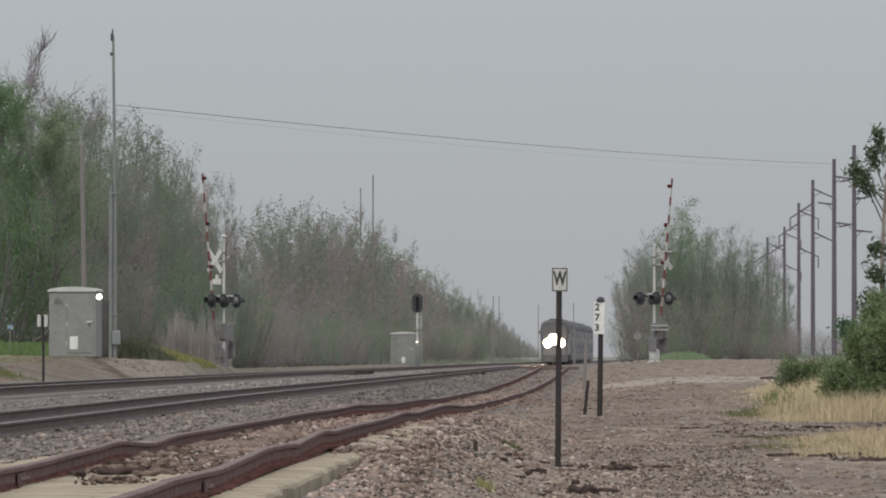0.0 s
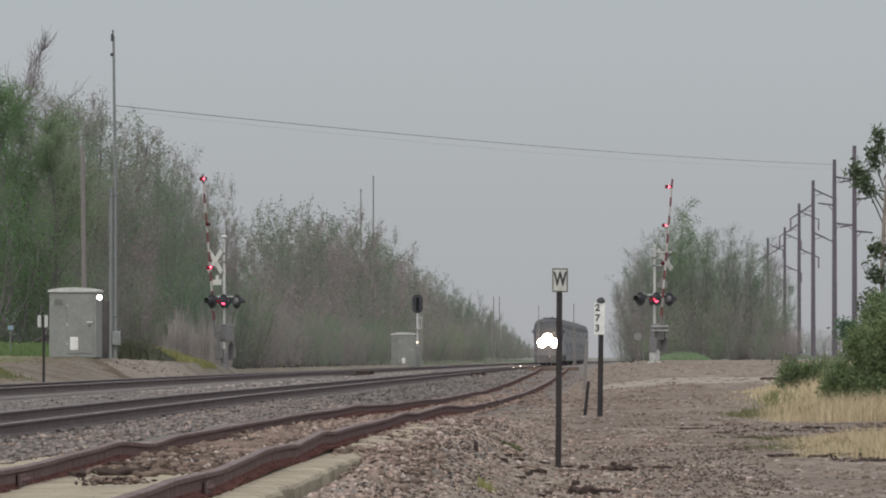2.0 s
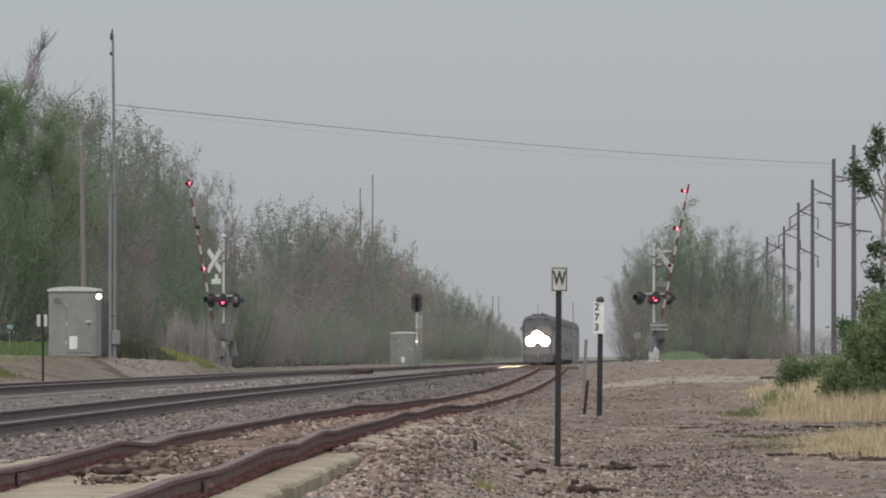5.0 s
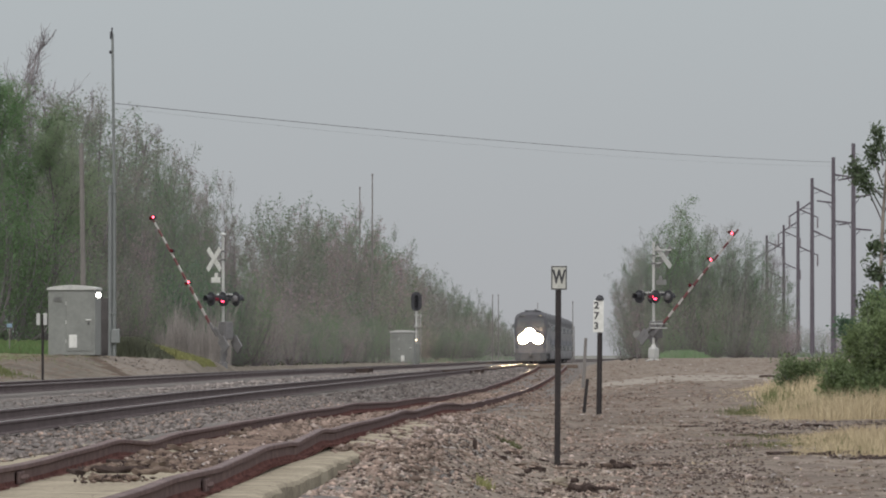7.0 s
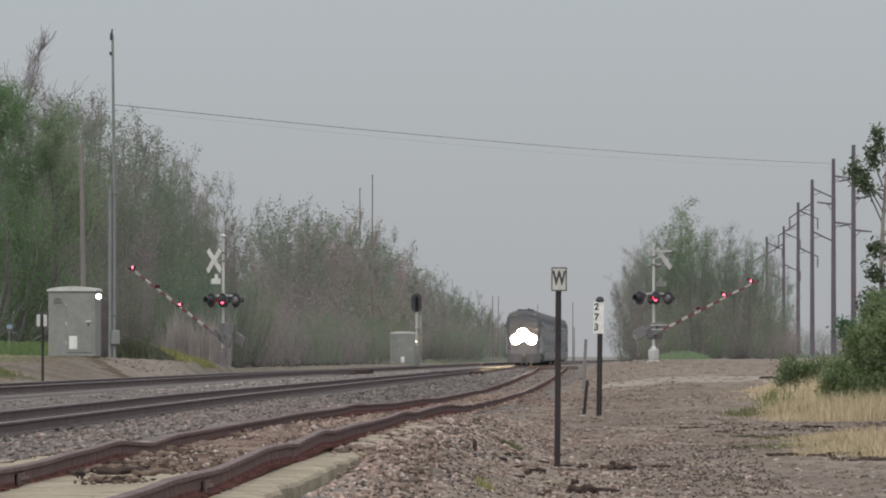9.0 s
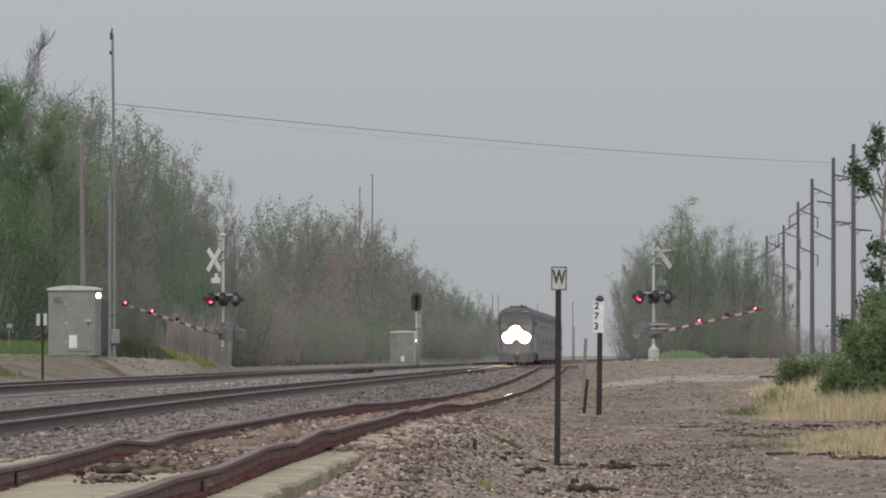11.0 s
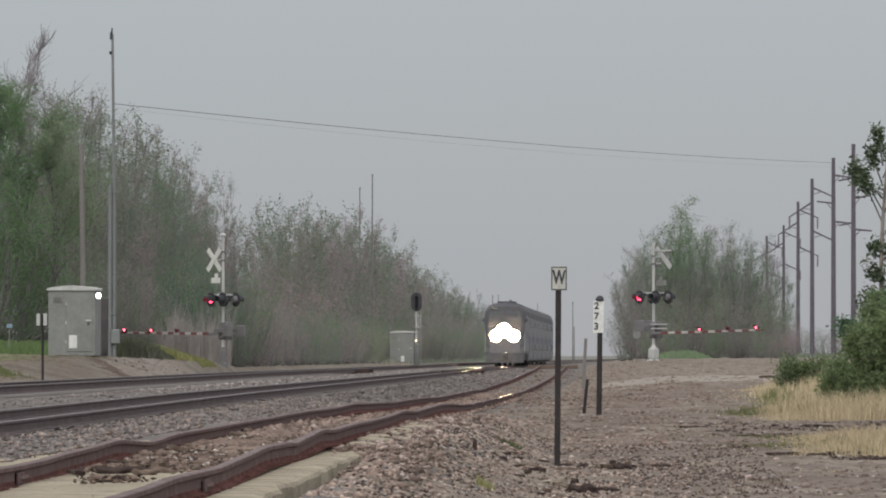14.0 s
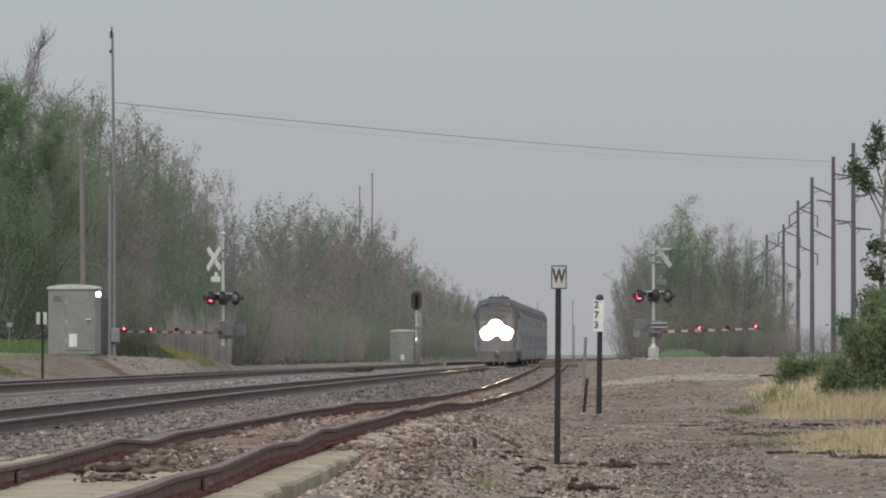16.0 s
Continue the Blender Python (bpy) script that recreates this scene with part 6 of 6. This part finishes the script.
sign = thing("round_sign", pose(8.52, 371, 0.55), "small pale round sign on a thin post", "sign")
part("stake", Shape().tube((0, 0, -0.1), (0, 0, 1.1), 0.025, n=6), GREYPOLE, sign)
part("disc", Shape().lathe((0, -0.03, 1.15), (0, -1, 0), [(-0.02, 0.0), (-0.02, 0.17), (0.0, 0.17), (0.004, 0.0)], 16), BACKGREY, sign, "pale round plate")


# ---- the train ----
def hull(rows, profile):
    """rows: distance back, top height, width; profile: half outline as (share of half width, share of height, slot of the strip above it)."""
    pts = profile + [(-a, b, s) for a, b, s in profile[::-1][1:]]
    s = Shape()
    n = len(pts)
    for y, top, w, low in rows:
        s.v += [(a * w / 2, y, low + b * (top - low)) for a, b, _ in pts]
    for k in range(len(rows) - 1):
        for i in range(n - 1):
            s.f.append((k * n + i, k * n + i + 1, (k + 1) * n + i + 1, (k + 1) * n + i))
            s.m.append(pts[i][2] if i < n // 2 else pts[n - 2 - i][2])
        s.f.append((k * n + n - 1, k * n, (k + 1) * n, (k + 1) * n + n - 1))
        s.m.append(2)
    s.f += [tuple(range(n))[::-1], tuple(range((len(rows) - 1) * n, len(rows) * n))]
    s.m += [0, 0]
    return s


SECTION = [(0.97, 0.0, 0), (1.0, 0.05, 0), (1.0, 0.30, 2), (1.0, 0.42, 0), (1.0, 0.74, 1), (0.97, 0.84, 1), (0.84, 0.93, 1), (0.55, 0.98, 1), (0.0, 1.0, 1)]


def bogie(parent, y):
    s = Shape().box((0, y, 0.75), (2.4, 3.4, 0.3), bevel=0.05)
    for k in (-1.4, 0.0, 1.4):
        s.box((0, y + k, 0.75), (2.6, 0.3, 0.4), bevel=0.03)
    b = part("bogie", s, TRAINDARK, parent, "dark bogie frame")
    for k in (-1.35, 1.35):
        w = Shape()
        for sx in (-0.75, 0.75):
            w.tube((sx - 0.065, y + k, 0.5), (sx + 0.065, y + k, 0.5), 0.5, n=20)
        w.tube((-0.8, y + k, 0.5), (0.8, y + k, 0.5), 0.08, n=8)
        part("wheelset", w, TRAINDARK, b)


def locomotive():
    t = thing("locomotive", pose(0, 0, 0), "grey locomotive with blazing headlights and dark roof", "locomotive")
    rows = [(0.0, 2.3, 2.3, 1.0), (0.25, 2.75, 2.75, 0.95), (0.8, 3.1, 3.0, 0.95), (1.3, 3.9, 3.05, 0.95), (1.9, 4.55, 3.08, 0.95), (2.8, 4.86, 3.1, 0.95), (20.6, 4.86, 3.1, 0.95), (20.9, 4.75, 3.0, 1.0)]
    part("body", hull(rows, SECTION), (TRAINSIDE, TRAINROOF, TRAINBLUE), t)
    for sx in (-1, 1):
        sh = Shape().add([(sx * 0.10, 0.98, 3.34), (sx * 1.25, 1.02, 3.34), (sx * 1.12, 1.62, 4.14), (sx * 0.10, 1.57, 4.16)], [(0, 1, 2, 3) if sx > 0 else (3, 2, 1, 0)])
        sh.add([(sx * 0.10, 0.94, 3.36), (sx * 1.25, 0.98, 3.36), (sx * 1.12, 1.58, 4.16), (sx * 0.10, 1.53, 4.18)], [(0, 1, 2, 3) if sx > 0 else (3, 2, 1, 0)])
        part("windscreen", sh, PANE, t, "dark raked windscreen")
        part("cab_window", Shape().box((sx * 1.55, 2.6, 3.5), (0.06, 0.9, 0.6), bevel=0.02), PANE, t)
        # Lamp discs are built far oversize to stand in for glare.
        part("ditch_light", Shape().lathe((sx * 0.66, -0.02, 2.30), (0, -1, 0), [(0, 0.46), (0.10, 0.46), (0.10, 0.45)], 24, 1).lathe((sx * 0.66, -0.02, 2.30), (0, -1, 0), [(0.09, 0.45), (0.12, 0.3), (0.13, 0.0)], 24), (HEADGLOW, TRAINDARK), t, "blazing auxiliary headlight, disc widened to include glare")
    part("headlight", Shape().lathe((-0.08, 0.8, 2.70), (0, -1, 0), [(0, 0.55), (0.86, 0.55), (0.86, 0.54)], 24, 1).lathe((-0.08, 0.8, 2.70), (0, -1, 0), [(0.85, 0.54), (0.90, 0.35), (0.91, 0.0)], 24), (HEADGLOW, TRAINDARK), t, "blazing headlight, disc widened to include glare")
    part("pilot", Shape().loft([[(-w, y, 0.25), (w, y, 0.25), (w, y, 1.0), (-w, y, 1.0)] for y, w in ((-0.25, 0.9), (0.1, 1.4), (0.6, 1.45))]), TRAINDARK, t, "dark snow-plough pilot")
    for sx in (-1, 1):
        part("number_board", Shape().box((sx * 0.85, 1.72, 4.42), (0.5, 0.06, 0.16), bevel=0.015), PANE, t, "small dark number board")
        part("handrail", Shape().tube((sx * 1.5, 0.55, 1.1), (sx * 1.5, 0.75, 2.6), 0.025, n=6), ALU, t)
        part("step", Shape().box((sx * 1.3, 0.3, 0.62), (0.3, 0.3, 0.05), bevel=0.01), TRAINDARK, t)
        part("wiper", Shape().box((sx * 0.6, 1.02, 3.6), (0.03, 0.03, 0.5), pose(0, 0, 0, -36, 0, 12 * sx).to_3x3()), BLACK, t)
        part("mirror", Shape().box((sx * 1.66, 2.0, 3.5), (0.14, 0.05, 0.3), bevel=0.015), TRAINDARK, t)
    part("coupler", Shape().box((0, -0.45, 0.85), (0.3, 0.5, 0.3), bevel=0.05), TRAINDARK, t)
    part("underframe", Shape().box((0, 10.5, 0.72), (2.7, 18.5, 0.5), bevel=0.05), TRAINDARK, t)
    part("fuel_tank", Shape().box((0, 10.5, 0.7), (2.6, 6.0, 0.8), bevel=0.15), TRAINDARK, t)
    for y in (8, 12.5, 17):
        part("roof_fan", Shape().lathe((0, y, 4.84), (0, 0, 1), [(0, 0.7), (0.12, 0.7), (0.14, 0.0)], 16), TRAINROOF, t)
    part("horn", Shape().tube((0.4, 3.4, 4.95), (0.4, 2.9, 4.98), 0.05, 0.1, n=8).box((0.4, 3.4, 4.88), (0.1, 0.1, 0.15), bevel=0.01), TRAINDARK, t)
    bogie(t, 3.8)
    bogie(t, 17.0)
    return t


def coach():
    t = thing("passenger_coach", pose(0, 0, 0), "silver-grey double-deck passenger coach with dark roof", "railway coach", "coaches of the train")
    rows = [(0.0, 4.85, 3.0, 0.45), (0.2, 4.93, 3.1, 0.4), (25.2, 4.93, 3.1, 0.4), (25.4, 4.85, 3.0, 0.45)]
    part("body", hull(rows, SECTION), (TRAINSIDE, TRAINROOF, TRAINBLUE), t)
    for sx in (-1, 1):
        for z in (1.5, 3.35):
            for k in range(9):
                part("window", Shape().box((sx * 1.55, 3.3 + k * 2.35, z), (0.04, 1.5, 0.55), bevel=0.015), PANE, t)
    part("vestibule", Shape().loft([[(-0.55, y, 1.0), (0.55, y, 1.0), (0.55, y, 3.1), (-0.55, y, 3.1)] for y in (-0.35, 0.15)]), TRAINDARK, t, "dark gangway between coaches")
    for y in (4.0, 12.7, 21.4):
        part("roof_vent", Shape().box((0, y, 4.95), (0.9, 1.4, 0.12), bevel=0.03), TRAINROOF, t)
    for sx in (-1, 1):
        door = part("door", Shape().box((sx * 1.555, 1.5, 1.6), (0.03, 0.9, 2.0), bevel=0.01), TRAINSIDE, t)
        part("door_window", Shape().box((sx * 1.575, 1.5, 2.0), (0.02, 0.45, 0.7), bevel=0.006), PANE, door)
    part("underframe", Shape().box((0, 12.7, 0.42), (2.6, 15, 0.3), bevel=0.05), TRAINDARK, t)
    bogie(t, 3.2)
    bogie(t, 22.2)
    return t


ENGINE = locomotive()
COACHES = [coach()]
for k in range(5):
    COACHES.append(copy_thing(COACHES[0], pose(0, 0, 0)))


def train_pose(d):
    dx = float(side(0, d + 5) - side(0, d - 5)) / 10
    return pose(float(side(U_MAIN, d)), d, 0.0, 0, 0, -math.degrees(math.atan(dx)))


def motions():
    """The approaching train, the falling gates and the flashing lamps."""
    start, speed = 921.0, 19.7
    times = [0, 2, 4, 6, 8, 10, 12, 14, 16]
    walk(ENGINE, [(t, train_pose(start - speed * t)) for t in times])
    for k, c in enumerate(COACHES):
        walk(c, [(t, train_pose(start + 21.6 + 26.1 * k - speed * t)) for t in times])
    fall_w = [(0, 82.5), (4.2, 82.5), (4.7, 78), (5.5, 67), (6.3, 56.5), (7, 47.5), (8, 35.5), (9, 25), (10, 16.5), (11.3, 9.5), (12.5, 4.6), (13.3, 1.5), (14.5, 0.5), (16, 0.5)]
    fall_e = [(0, 83.5), (4.2, 83.5), (4.7, 79), (5.5, 65), (6.3, 51), (7, 42), (7.5, 34.5), (8.3, 26.5), (9, 20.5), (10, 13.5), (11.3, 7.8), (12, 5.2), (12.5, 3.2), (13.2, 1.6), (14, 1.2), (16, 1.2)]
    for (arm, flaps, lamps), fall, sgn in ((west, fall_w, 1), (east, fall_e, -1)):
        walk(arm, [(t, pose(*(WEST_PIVOT if sgn > 0 else EAST_PIVOT), 0, sgn * a, 0)) for t, a in fall])
        for k in (0, 1):
            walk(flaps[k], flap_rows(k == 0, pose(0, -0.07, 0.15)))
        for k, cover in enumerate(lamps):
            hinge = cover.matrix_basis.copy()
            if k == 0:
                walk(cover, steady_rows(hinge, 85 * sgn))
            else:
                walk(cover, flap_rows((k == 1) == (sgn > 0), hinge, 85 * sgn))


motions()
